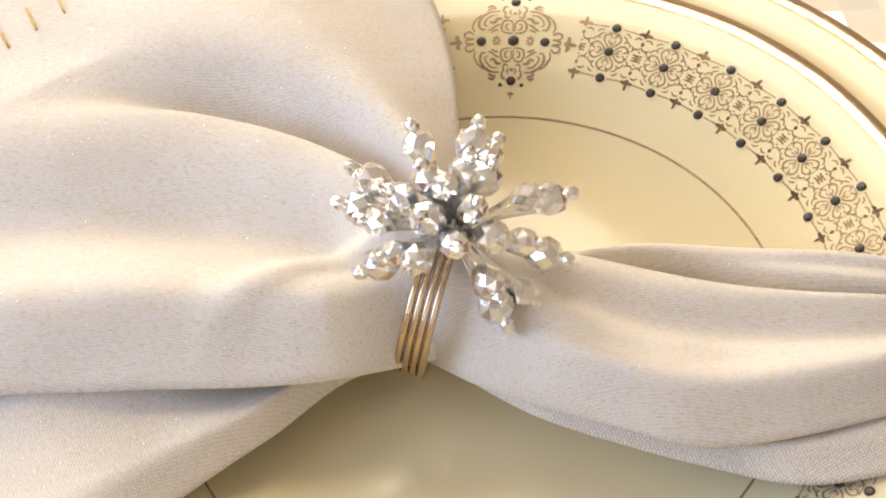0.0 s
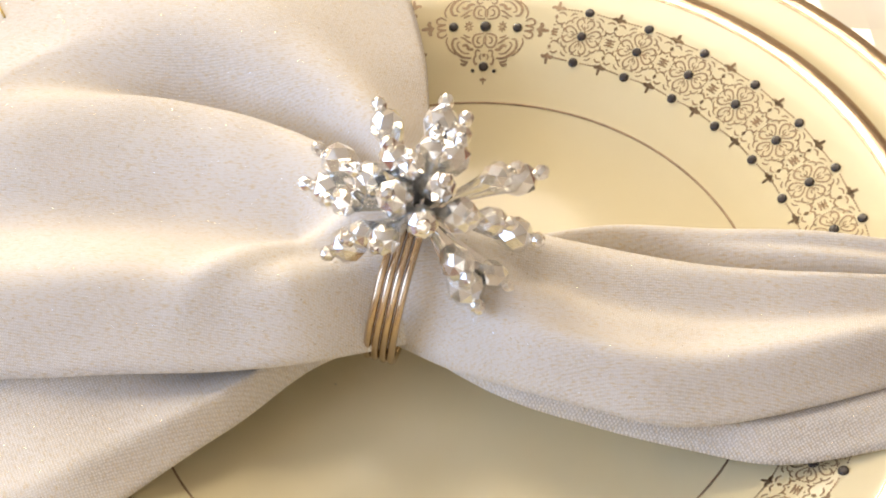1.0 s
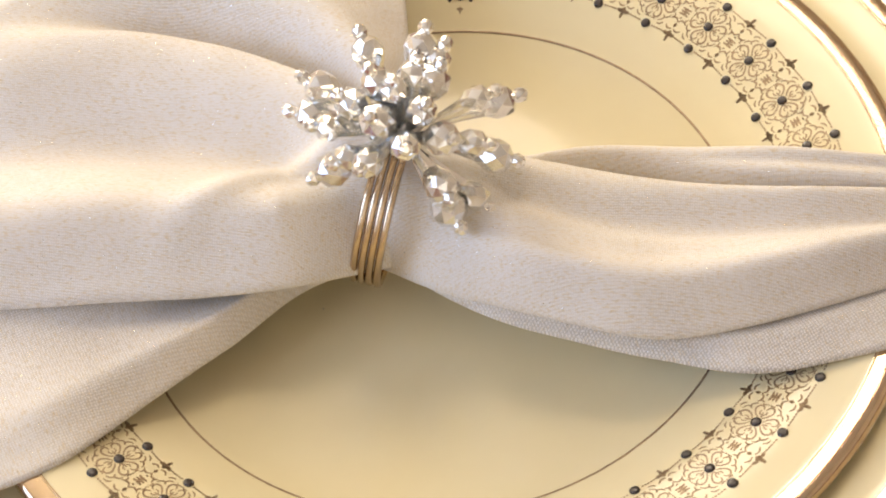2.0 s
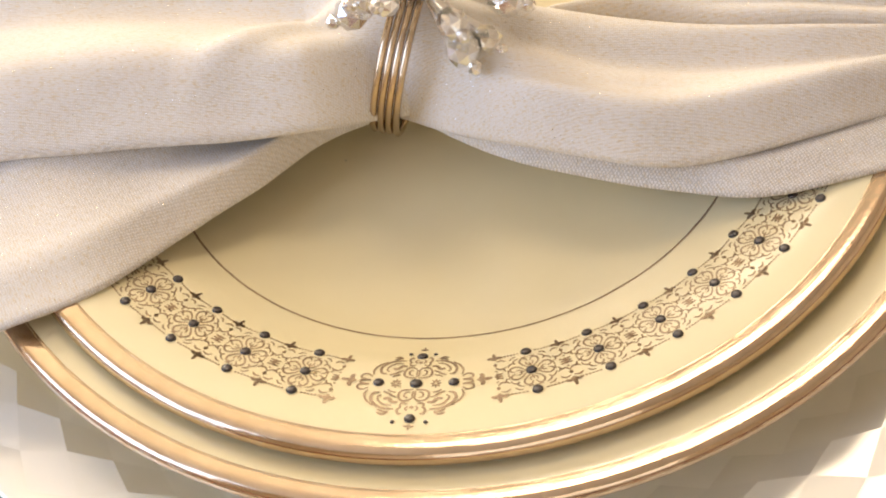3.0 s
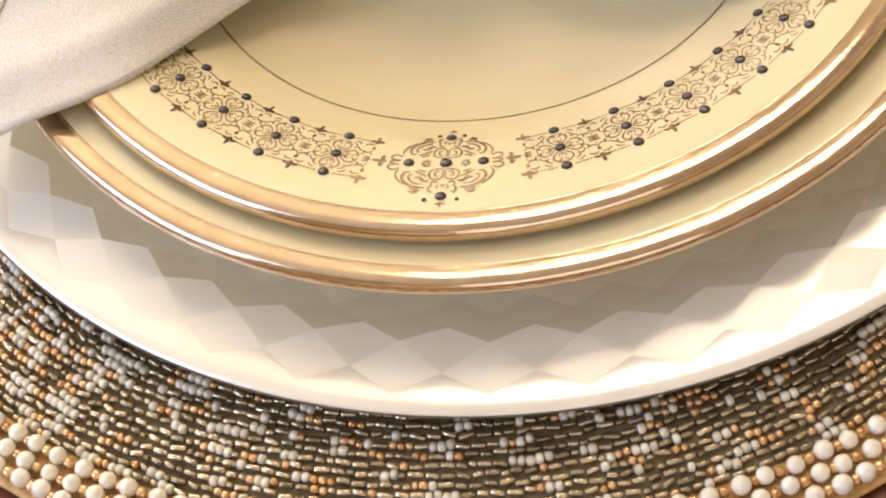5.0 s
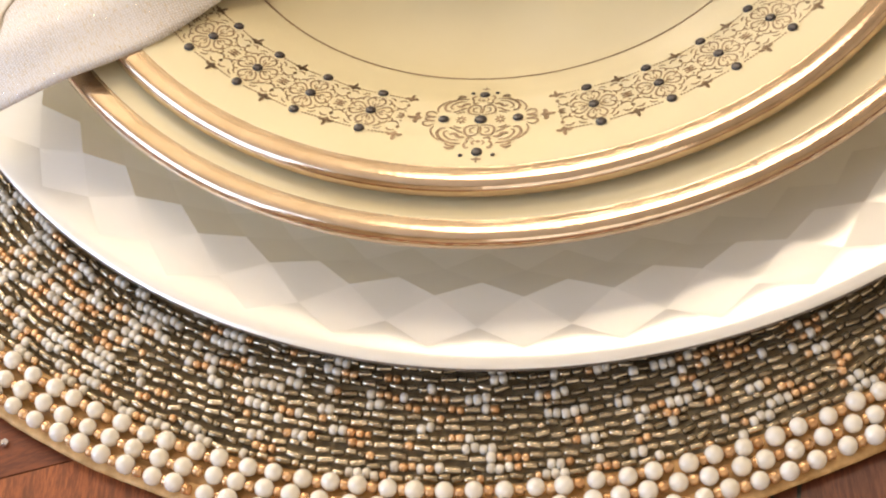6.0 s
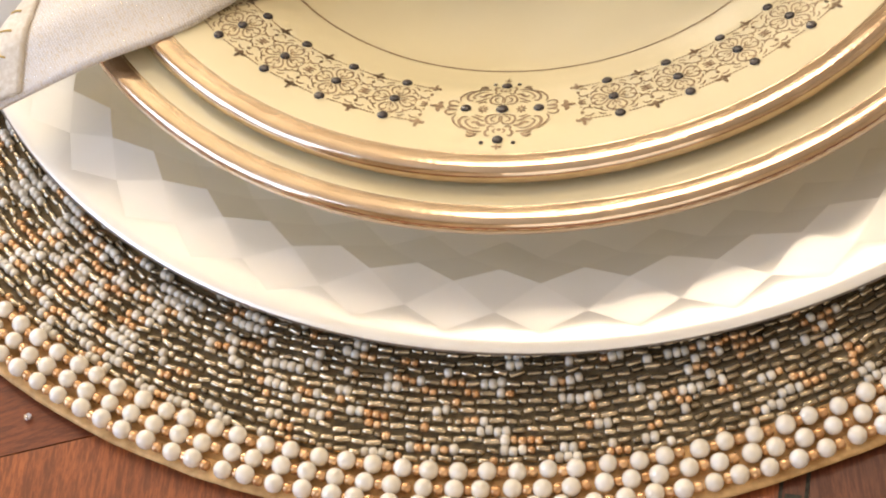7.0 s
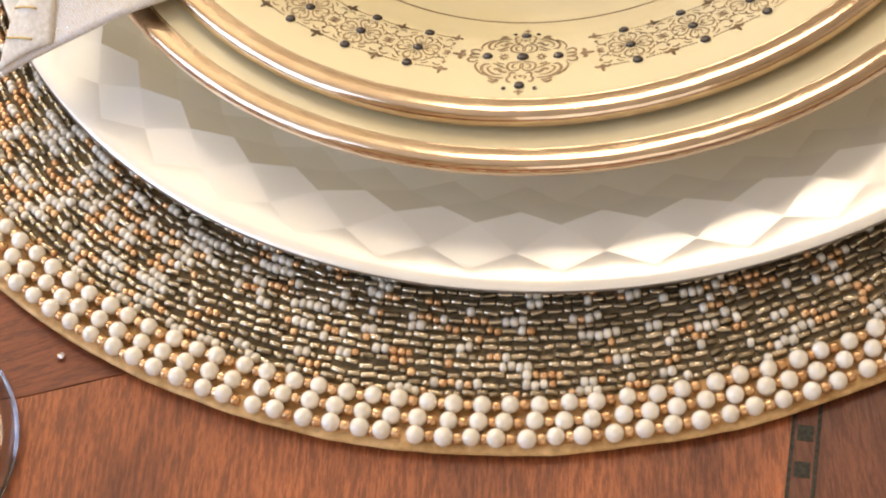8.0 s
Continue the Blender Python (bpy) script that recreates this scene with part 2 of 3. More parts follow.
def tube(bm, points, radius, sides=8, loop=False, up=(0.31, 0.2, 0.93)):
    """A round bar along points."""
    p = [Vector(q) for q in points]
    rings = []
    up = Vector(up)
    for i, q in enumerate(p):
        a, b = (p[i - 1], p[(i + 1) % len(p)]) if loop else (p[max(i - 1, 0)], p[min(i + 1, len(p) - 1)])
        d = (b - a).normalized()
        u = d.cross(up).normalized()
        v = d.cross(u)
        rings.append([bm.verts.new(q + radius * (math.cos(t) * u + math.sin(t) * v)) for t in [2 * math.pi * k / sides for k in range(sides)]])
    for i in range(len(rings) if loop else len(rings) - 1):
        r, s = rings[i], rings[(i + 1) % len(rings)]
        for k in range(sides):
            bm.faces.new((r[k], s[k], s[(k + 1) % sides], r[(k + 1) % sides]))
    if not loop:
        bm.faces.new(rings[0][::-1]), bm.faces.new(rings[-1])
    bmesh.ops.recalc_face_normals(bm, faces=bm.faces)


# ---- the room, plain, with three windows, the south one added for fill ----
X0, X1, Y0, Y1, Z0, Z1 = -1.9, 2.4, -2.4, 2.2, -0.75, 1.95


def wall_with_opening(name, axis, at, span, hole, out):
    """A wall 0.15 thick across x or y, with one opening through it or none."""
    bm = bmesh.new()
    (a0, a1), lo, hi = span, min(at, at + out * 0.15), max(at, at + out * 0.15)
    pieces = [(a0, a1, Z0, Z1)]
    if hole:
        h0, h1, b0, b1 = hole
        pieces = [(a0, h0, Z0, Z1), (h1, a1, Z0, Z1), (h0, h1, Z0, b0), (h0, h1, b1, Z1)]
    for p0, p1, q0, q1 in pieces:
        box(bm, (p0, lo, q0) if axis == "y" else (lo, p0, q0), (p1, hi, q1) if axis == "y" else (hi, p1, q1))
    bmesh.ops.remove_doubles(bm, verts=bm.verts, dist=1e-5)
    return tagged(new(name, solid(name, bm, plaster, False)), "plain cream plaster wall of the dining room", "wall", kind="structure")


wall_with_opening("wall_north", "y", Y1, (X0, X1), (-1.6, -0.05, 0.35, 1.9), 1)
wall_with_opening("wall_south", "y", Y0, (X0, X1), (-0.85, 1.15, 0.35, 1.75), -1)
wall_with_opening("wall_west", "x", X0, (Y0, Y1), (-1.15, 0.45, 0.3, 1.7), -1)
wall_with_opening("wall_east", "x", X1, (Y0, Y1), None, 1)
bm = bmesh.new()
box(bm, (X0 - 0.15, Y0 - 0.15, Z0 - 0.1), (X1 + 0.15, Y1 + 0.15, Z0))
tagged(new("floor", solid("floor", bm, boards, False)), "brown wooden floor of the dining room", "floor", kind="structure")
bm = bmesh.new()
box(bm, (X0 - 0.15, Y0 - 0.15, Z1), (X1 + 0.15, Y1 + 0.15, Z1 + 0.1))
tagged(new("ceiling", solid("ceiling", bm, ceiling_paint, False)), "plain white ceiling", "ceiling", kind="structure")


def window(name, axis, at, a0, a1, b0, b1):
    win = tagged(new(name), "white-painted window frame with clear panes", "window", kind="structure")
    bars = [(a0, a0 + 0.06, b0, b1), (a1 - 0.06, a1, b0, b1), (a0 + 0.06, a1 - 0.06, b0, b0 + 0.06), (a0 + 0.06, a1 - 0.06, b1 - 0.06, b1),
            ((a0 + a1) / 2 - 0.025, (a0 + a1) / 2 + 0.025, b0 + 0.06, b1 - 0.06)]
    for p0, p1, q0, q1 in bars:
        bm = bmesh.new()
        box(bm, (p0, at - 0.03, q0) if axis == "y" else (at - 0.03, p0, q0), (p1, at + 0.03, q1) if axis == "y" else (at + 0.03, p1, q1))
        part("window_frame", bm, white_paint, win, smooth=False)
    for p0, p1 in ((a0 + 0.06, (a0 + a1) / 2 - 0.025), ((a0 + a1) / 2 + 0.025, a1 - 0.06)):
        bm = bmesh.new()
        box(bm, (p0, at - 0.003, b0 + 0.06) if axis == "y" else (at - 0.003, p0, b0 + 0.06), (p1, at + 0.003, b1 - 0.06) if axis == "y" else (at + 0.003, p1, b1 - 0.06))
        part("pane", bm, glass, win, smooth=False).visible_shadow = False


window("window_1", "y", Y1 + 0.09, -1.6, -0.05, 0.35, 1.9)
# made-up south window, out of view, for the added fill light
window("fill_window", "y", Y0 - 0.09, -0.85, 1.15, 0.35, 1.75)
window("window_2", "x", X0 - 0.09, -1.15, 0.45, 0.3, 1.7)

# made-up fitting, out of view, to house the added disc light
fitting = thing("added_ceiling_lamp", (0.25, 1.02, 1.95), "round white glass lamp added on the ceiling, out of view", "lamp")
part("rose", lathe([(0.0, 0.0), (0.10, 0.0), (0.10, -0.02), (0.06, -0.04), (0.0, -0.04)], 48), white_paint, fitting)
part("shade", lathe([(0.0, -0.04), (0.33, -0.045), (0.415, -0.07), (0.42, -0.115), (0.41, -0.115), (0.405, -0.075), (0.0, -0.06)], 64), white_paint, fitting)

# ---- the table ----
table = thing("dining_table", (0, 0, Z0), "polished red-brown wooden dining table with dark inlaid squares", "table")
TOP = -Z0
bm = bmesh.new()
box(bm, (-0.95, -0.52, TOP - 0.035), (0.75, 0.62, TOP - 0.0006))
bmesh.ops.bevel(bm, geom=bm.edges[:], offset=0.006, segments=3, affect="EDGES")
part("tabletop", bm, cherry_c, table, "cherry wood top with inlaid veneer")
for lx in (-0.87, 0.67):
    for ly in (-0.44, 0.54):
        bm = lathe([(0.0, 0.0), (0.022, 0.0), (0.026, 0.02), (0.018, 0.05), (0.030, 0.30), (0.036, 0.55), (0.028, 0.60), (0.036, 0.64), (0.036, TOP - 0.036), (0.0, TOP - 0.036)], 24)
        part("leg", bm, cherry_c, table, place=pose(lx, ly, 0))

# veneer sheets meet along one joint and along the inlaid strip
STRIP_A, STRIP_B = Vector((0.0171, -0.2108)), Vector((0.0244, -0.1898))
along = (STRIP_B - STRIP_A).normalized()
across = Vector((along.y, -along.x))


def sheet_of_veneer(name, outline, material, lift):
    bm = bmesh.new()
    top = [bm.verts.new((x, y, TOP + lift)) for x, y in outline]
    low = [bm.verts.new((x, y, TOP - 0.0006)) for x, y in outline]
    bm.faces.new(top)
    for i in range(len(top)):
        j = (i + 1) % len(top)
        bm.faces.new((top[i], low[i], low[j], top[j]))
    bmesh.ops.recalc_face_normals(bm, faces=bm.faces)
    return part(name, bm, material, table, smooth=False)


def strip_point(d, s):
    q = STRIP_A + along * s + across * d
    return q.x, q.y


J0, J1 = (-0.1371, -0.1435), (-0.60, -0.1675)
sheet_of_veneer("veneer_sheet", [(-0.90, -0.50), strip_point(-0.0003, -0.30), strip_point(-0.0003, 0.25), (-0.02, -0.138), J0, J1, (-0.90, -0.183)], cherry_a, 0.0)
sheet_of_veneer("veneer_sheet", [(-0.90, -0.1826), (-0.60, -0.1671), (-0.1371, -0.1431), (-0.02, -0.1376), (0.0, 0.57), (-0.90, 0.57)], cherry_b, 0.0)
sheet_of_veneer("veneer_sheet", [strip_point(0.0066, -0.30), (0.70, -0.50), (0.70, 0.57), (0.10, 0.57), strip_point(0.0066, 0.25)], cherry_c, 0.0)
sheet_of_veneer("veneer_strip", [strip_point(0.0006, -0.30), strip_point(0.0056, -0.30), strip_point(0.0056, 0.25), strip_point(0.0006, 0.25)], cherry_c, 0.0)
for d in (-0.0003, 0.0056):
    sheet_of_veneer("inlay_line", [strip_point(d, -0.30), strip_point(d + 0.0009, -0.30), strip_point(d + 0.0009, 0.25), strip_point(d, 0.25)], ebony, 0.0001)
for k in range(-12, 4):
    s = 0.0176 - 0.0098 * k
    sheet_of_veneer("inlay_square", [strip_point(0.0012, s - 0.0021), strip_point(0.0050, s - 0.0021), strip_point(0.0050, s + 0.0021), strip_point(0.0012, s + 0.0021)], ebony, 0.0001)

# ---- the wine glass, of which the foot shows ----
wine_glass = thing("wine_glass", (-0.2017, -0.1545, 0.0003), "clear stemmed wine glass standing on the table", "wine glass")
foot = [(0.0, 0.0), (0.038, 0.0), (0.0395, 0.0006), (0.040, 0.0016), (0.0392, 0.0024), (0.030, 0.0034), (0.015, 0.0056), (0.007, 0.0095), (0.0, 0.0100)]
part("foot", lathe(foot, 96), glass, wine_glass)
part("stem", lathe([(0.0, 0.0098), (0.0062, 0.0099), (0.0042, 0.022), (0.0038, 0.05), (0.0046, 0.078), (0.0085, 0.0855), (0.0, 0.0862)], 32), glass, wine_glass)
bowl = [(0.0, 0.0862), (0.009, 0.0863), (0.026, 0.097), (0.037, 0.118), (0.039, 0.14), (0.034, 0.185), (0.0333, 0.1856), (0.0326, 0.185), (0.0374, 0.14), (0.0354, 0.119), (0.025, 0.099), (0.008, 0.0885), (0.0, 0.088)]
part("bowl", lathe(bowl, 64), glass, wine_glass)

# ---- the charger plate ----
CH = Vector((0.0094, 0.0195, 0.0046))
charger = thing("charger_plate", CH, "large pearly white charger plate with a band of diamond facets", "charger plate")
FACETS = 46
RINGS = [(0.1330, 0.0027), (0.1390, 0.0038), (0.1452, 0.0052), (0.1506, 0.0086), (0.1560, 0.0105), (0.1632, 0.0087), (0.1695, 0.0094)]


def facet_wobble(k, i):
    """The facets are cut by hand: their corners lie a little high or low."""
    return 0.0 if k < 1 else 0.00012 * math.sin(12.9 * k + 7.31 * (i % FACETS) ** 1.5)


def facet_point(k, i):
    r, z = RINGS[k]
    a = radians(-101.1 + (0 if k % 2 == 0 else 180 / FACETS) + 360 * i / FACETS)
    return r * math.cos(a), r * math.sin(a), z + facet_wobble(k, i)


# each facet is a flat cut of its own, sharp against its neighbours
bm = bmesh.new()
for k in range(len(RINGS) - 2):
    for i in range(FACETS):
        left, right = (i - 1, i) if k % 2 == 0 else (i, i + 1)
        bm.faces.new([bm.verts.new(facet_point(*c)) for c in ((k, i), (k + 1, right % FACETS), (k + 2, i), (k + 1, left % FACETS))])
for i in range(FACETS):
    bm.faces.new([bm.verts.new(facet_point(*c)) for c in ((0, i), (0, (i + 1) % FACETS), (1, i))])
for f in bm.faces:
    f.normal_update()
    if f.normal.z < 0:
        f.normal_flip()
part("faceted_band", bm, pearl_lacquer, charger, "diamond-shaped facets")
# lip: joins the zigzag outer facets to the round rim
bm = bmesh.new()
LIP = [(0.1715, 0.0096), (0.1736, 0.0093), (0.1745, 0.0089), (0.1747, 0.0085)]
STEPS = FACETS * 4
zig = []


def facet_corner(k, i):
    r, z = RINGS[k]
    a = radians(-101.1 + 360 * i / STEPS)
    return Vector((r * math.cos(a), r * math.sin(a), z + facet_wobble(k, (i // 4 if k == 6 else (i - 2) // 4) % FACETS)))


for i in range(STEPS):
    if i % 2 == 0:
        zig.append(bm.verts.new(facet_corner(6 if i % 4 == 0 else 5, i)))
    else:
        ends = [facet_corner(6 if n % 4 == 0 else 5, n) for n in (i - 1, i + 1)]
        zig.append(bm.verts.new((ends[0] + ends[1]) / 2))
prev = zig
for r, z in LIP:
    ring = [bm.verts.new((r * math.cos(radians(-101.1 + 360 * i / STEPS)), r * math.sin(radians(-101.1 + 360 * i / STEPS)), z)) for i in range(STEPS)]
    for i in range(STEPS):
        bm.faces.new((prev[i], ring[i], ring[(i + 1) % STEPS], prev[(i + 1) % STEPS]))
    prev = ring
bmesh.ops.recalc_face_normals(bm, faces=bm.faces)
part("lip", bm, pearl_lacquer, charger)
part("well", lathe([(0.0, 0.0027), (0.11, 0.0027), (0.1334, 0.0027)], 92), pearl_lacquer, charger)
part("underside", lathe([(0.0, 0.0), (0.125, 0.0), (0.148, 0.0016), (0.168, 0.0052), (0.1738, 0.0072), (0.1749, 0.0082), (0.1746, 0.0088)], 184), charger_edge, charger, "dark edge line round the rim")

# ---- the two china plates ----


def china_plate(name, place, top, low, band, lines, label):
    plate = thing(name, place, label, "plate")
    part("body", lathe(top + low, 200), china, plate)
    r0, r1 = band
    prof = smooth_profile(top)
    ring = [(r, prof(r) + 0.00018) for r in np.linspace(r0, r1, 70)]
    edge_r, edge_z = top[-1]
    ring += [(edge_r + 0.00018, edge_z), (edge_r - 0.0002, edge_z - 0.0010)]
    part("gold_rim", lathe(ring, 200), gold, plate, "polished gold band")
    for r, wide in lines:
        part("gold_line", lathe([(r - wide, prof(r - wide) + 0.0001), (r, prof(r) + 0.00022), (r + wide, prof(r + wide) + 0.0001)], 200), gold if r > r0 - 0.01 else lustre, plate, "thin gold line")
    return plate


def smooth_profile(top):
    rs, zs = [p[0] for p in top], [p[1] for p in top]
    return lambda r: float(np.interp(r, rs, zs))


def refine(points, n):
    return [(float(r), float(z)) for r, z in smooth_curve(points, n)]


DINNER = Vector((0.0029, 0.0037, 0.0077))
d_top = [(0.0, 0.0042), (0.080, 0.0042)] + refine([(0.088, 0.0048), (0.0945, 0.0095), (0.101, 0.0165), (0.110, 0.0215), (0.120, 0.0253), (0.1285, 0.0271), (0.1310, 0.0274), (0.1334, 0.0276), (0.1350, 0.0274), (0.1359, 0.0268), (0.1364, 0.0259), (0.1365, 0.0248)], 120)
d_low = refine([(0.1360, 0.0240), (0.130, 0.0243), (0.118, 0.0222), (0.105, 0.0155), (0.094, 0.0045), (0.088, 0.0012)], 20) + [(0.087, 0.0), (0.084, 0.0), (0.083, 0.0018), (0.0, 0.0018)]
dinner = china_plate("dinner_plate", DINNER, d_top, d_low, (0.1312, 0.1363), [(0.1308, 0.00022)], "cream china dinner plate with a gold rim, under the smaller plate")

ACCENT = Vector((0.0, 0.0, 0.0122))
a_top = [(0.0, 0.0050), (0.028, 0.0051)] + refine([(0.036, 0.0053), (0.048, 0.0060), (0.060, 0.0078), (0.0700, 0.0105), (0.0777, 0.0138), (0.0842, 0.0173), (0.0902, 0.0206), (0.0977, 0.0234), (0.1049, 0.0256), (0.1125, 0.0272), (0.1150, 0.0275), (0.1175, 0.0277), (0.1191, 0.0275), (0.1200, 0.0269), (0.1205, 0.0260), (0.1206, 0.0248)], 120)
a_low = refine([(0.1200, 0.0239), (0.114, 0.0242), (0.104, 0.0222), (0.092, 0.0172), (0.080, 0.0108), (0.074, 0.0060), (0.070, 0.0022)], 24) + [(0.0685, 0.0), (0.0660, 0.0), (0.0650, 0.0020), (0.0, 0.0020)]
accent = china_plate("accent_plate", ACCENT, a_top, a_low, (0.1150, 0.1204), [(0.1146, 0.00022), (0.0777, 0.00030)], "cream china plate with gold scrollwork and raised black rim dots")
rim_height = smooth_profile(a_top)
RM = 0.0977


def on_rim(a, b, lift):
    """A place on the rim: a along it and b outwards, in millimetres, from the middle of an ornament at angle 0."""
    r, t = RM + b / 1000, a / 1000 / RM
    return Vector((r * math.cos(t), r * math.sin(t), rim_height(r) + lift))


def ribbon(bm, points, width):
    """A flat printed stroke through (a, b), tapered at its ends."""
    n = max(6, 2 * len(points) + 4)
    c = smooth_curve(points, n)
    prev = None
    for i in range(n + 1):
        d = c[min(i + 1, n)] - c[max(i - 1, 0)]
        d = d / (np.linalg.norm(d) + 1e-9)
        w = width * 0.58 * (0.35 + 0.65 * math.sin(math.pi * (0.12 + 0.76 * i / n)))
        pair = [bm.verts.new(on_rim(c[i][0] - s * d[1] * w, c[i][1] + s * d[0] * w, 0.00012)) for s in (-1, 1)]
        if prev:
            bm.faces.new((prev[0], pair[0], pair[1], prev[1]))
        prev = pair


def blot(bm, a, b, ra, rb, sides=10):
    bm.faces.new([bm.verts.new(on_rim(a + ra * math.cos(2 * math.pi * k / sides), b + rb * math.sin(2 * math.pi * k / sides), 0.00012)) for k in range(sides)])


def turned(points, deg, ca=0.0, cb=0.0, flip=1):
    c, s = math.cos(radians(deg)), math.sin(radians(deg))
    return [(ca + (x * flip) * c - y * s, cb + (x * flip) * s + y * c) for x, y in points]


def fleur(bm, a, b, deg, size=1.0):
    for shape in ([(0, -0.6), (0, 0.4), (0, 1.5)], [(0, -0.3), (0.7, 0.2), (1.2, -0.1)], [(0, -0.3), (-0.7, 0.2), (-1.2, -0.1)]):
        ribbon(bm, turned([(x * size, y * size) for x, y in shape], deg, a, b), 0.55 * size)


def dotted(bm, p, q, n):
    for k in range(n):
        u = (k + 0.5) / n
        blot(bm, p[0] + (q[0] - p[0]) * u, p[1] + (q[1] - p[1]) * u, 0.36, 0.27, 6)


PITCH = 9.67 * math.pi / 180 * RM * 1000
bm = bmesh.new()
for q in range(4):
    base = 90 * q
    for f in (1, -1):
        # heart-shaped petal, its inner curl and a corner scroll
        ribbon(bm, turned([(0.5, 1.4), (1.6, 2.3), (2.35, 3.7), (1.75, 4.9), (0.75, 4.75), (0.35, 3.9)], base, flip=f), 0.42)
        ribbon(bm, turned([(0.3, 2.2), (0.85, 2.9), (0.75, 3.6)], base, flip=f), 0.32)
        ribbon(bm, turned([(2.5, 5.3), (3.4, 4.9), (3.9, 4.0), (3.3, 3.5)], base, flip=f), 0.36)
        ribbon(bm, turned([(0.4, 5.6), (1.0, 5.35), (1.7, 5.6)], base, flip=f), 0.34)
    ribbon(bm, turned([(-0.3, 1.5), (0, 2.4), (0, 3.1)], base), 0.36)
    blot(bm, *turned([(0, 5.5)], base)[0], 0.22, 0.22, 6)
for s in (-1, 1):
    half = PITCH / 2
    for b in (-7.4, 7.2):
        dotted(bm, (s * 1.9, b), (s * (half - 1.5), b * 0.97), 6)
    for b, deg in ((-7.0, 180), (7.0, 0)):
        fleur(bm, s * half, b, deg, 1.45)
    for b in (-4.4, 4.4):
        bm.faces.new([bm.verts.new(on_rim(s * half + x, b + y, 0.00012)) for x, y in ((0, -0.75), (0.55, 0), (0, 0.75), (-0.55, 0))])
    for f in (-1, 1):
        ribbon(bm, [(s * half, f * 3.4), (s * (half - 0.9), f * 2.5), (s * (half - 1.9), f * 2.6), (s * (half - 2.0), f * 1.7)], 0.42)
        ribbon(bm, [(s * (half - 1.4), f * 0.9), (s * (half - 0.4), f * 0.7), (s * (half + 0.2), f * 0.2)], 0.5)
        ribbon(bm, [(s * (half - 0.4), f * 5.6), (s * (half - 1.6), f * 5.9), (s * (half - 2.6), f * 5.2)], 0.42)
        ribbon(bm, [(s * 2.9, f * 6.2), (s * 3.9, f * 6.0), (s * 4.6, f * 5.2)], 0.36)
        ribbon(bm, [(s * 5.6, f * 3.2), (s * 6.3, f * 2.4), (s * 6.0, f * 1.4)], 0.36)
    fleur(bm, s * half, 0.0, 90 * s, 0.9)
    dotted(bm, (s * half, -5.0), (s * half, 5.0), 5)
scroll_mesh = solid("scrollwork", bm, lustre)

bm = bmesh.new()
# one half of the medallion's strokes, from its middle: inner hearts, rosettes, paired corner scrolls, side curls
STROKES = (
    ([(0.3, 2.2), (1.6, 2.2), (3.1, 2.8), (3.4, 4.4), (2.6, 5.9), (1.0, 5.9), (0.3, 5.0)], 0.50),
    ([(1.0, 3.0), (2.0, 3.4), (2.1, 4.6), (1.2, 5.0)], 0.40),
    ([(0.2, 2.6), (0.3, 3.9), (0.2, 5.2)], 0.40),
    ([(3.8, 8.9), (6.2, 8.7), (8.4, 7.4), (9.5, 5.4), (9.0, 3.6), (7.8, 3.4)], 0.66),
    ([(4.4, 7.7), (6.2, 7.5), (7.6, 6.2), (8.0, 4.9), (7.2, 4.3)], 0.46),
    ([(8.6, 8.0), (10.3, 6.4), (11.2, 4.4), (10.8, 2.8)], 0.46),
    ([(3.2, 6.6), (4.5, 6.5), (5.4, 5.4), (6.6, 5.6)], 0.80),
    ([(3.8, 4.9), (4.8, 4.4), (5.8, 3.6), (7.0, 3.0)], 0.50),
    ([(4.2, 3.2), (5.2, 3.0), (6.2, 2.4)], 0.44),
    ([(2.4, 8.0), (3.0, 9.2), (2.6, 10.4), (1.9, 10.2)], 0.55),
    ([(1.1, 7.2), (2.0, 6.8), (2.6, 7.4), (2.3, 8.6)], 0.46),
    ([(0.9, 9.4), (1.3, 8.6), (0.8, 7.8)], 0.46),
    ([(10.9, 2.0), (12.2, 2.9), (13.4, 2.4), (13.4, 1.3), (12.4, 1.1)], 0.50),
    ([(11.0, 0.8), (12.4, 0.7), (13.6, 0.2)], 0.66),
    ([(5.0, 10.0), (6.0, 10.6), (7.2, 10.2)], 0.60),
    ([(4.8, 9.8), (6.2, 9.7), (7.2, 9.1)], 0.50),
)
for s in (-1, 1):
    for g in (-1, 1):
        for shape, wide in STROKES:
            ribbon(bm, [(s * a, g * b) for a, b in shape], wide)
    # rosette between the middle dot and the side dot
    for k in range(8):
        ca, sa = math.cos(math.pi * k / 4), math.sin(math.pi * k / 4)
        ribbon(bm, [(s * 4.7 + 0.3 * ca, 0.4 * sa), (s * 4.7 + 0.8 * ca, 1.0 * sa), (s * 4.7 + 1.3 * ca, 1.6 * sa)], 0.42)
    fleur(bm, s * 15.4, 0, -90 * s, 1.7)
    fleur(bm, 0, s * 14.2, 0 if s > 0 else 180, 0.85)
    blot(bm, 0, s * 8.2, 0.55, 0.5, 8)
motif_mesh = solid("medallion", bm, lustre)


def dot_mesh(radius, height):
    bm = bmesh.new()
    prev = None
    prof = [(1.0, 0.0), (0.93, 0.5), (0.75, 0.82), (0.45, 0.97)]
    for r, z in prof:
        ring = [bm.verts.new((radius * r * math.cos(2 * math.pi * k / 16), radius * r * math.sin(2 * math.pi * k / 16), height * z)) for k in range(16)]
        if prev:
            for k in range(16):
                bm.faces.new((prev[k], prev[(k + 1) % 16], ring[(k + 1) % 16], ring[k]))
        prev = ring
    bm.faces.new(prev)
    return solid("enamel_dot", bm, enamel)


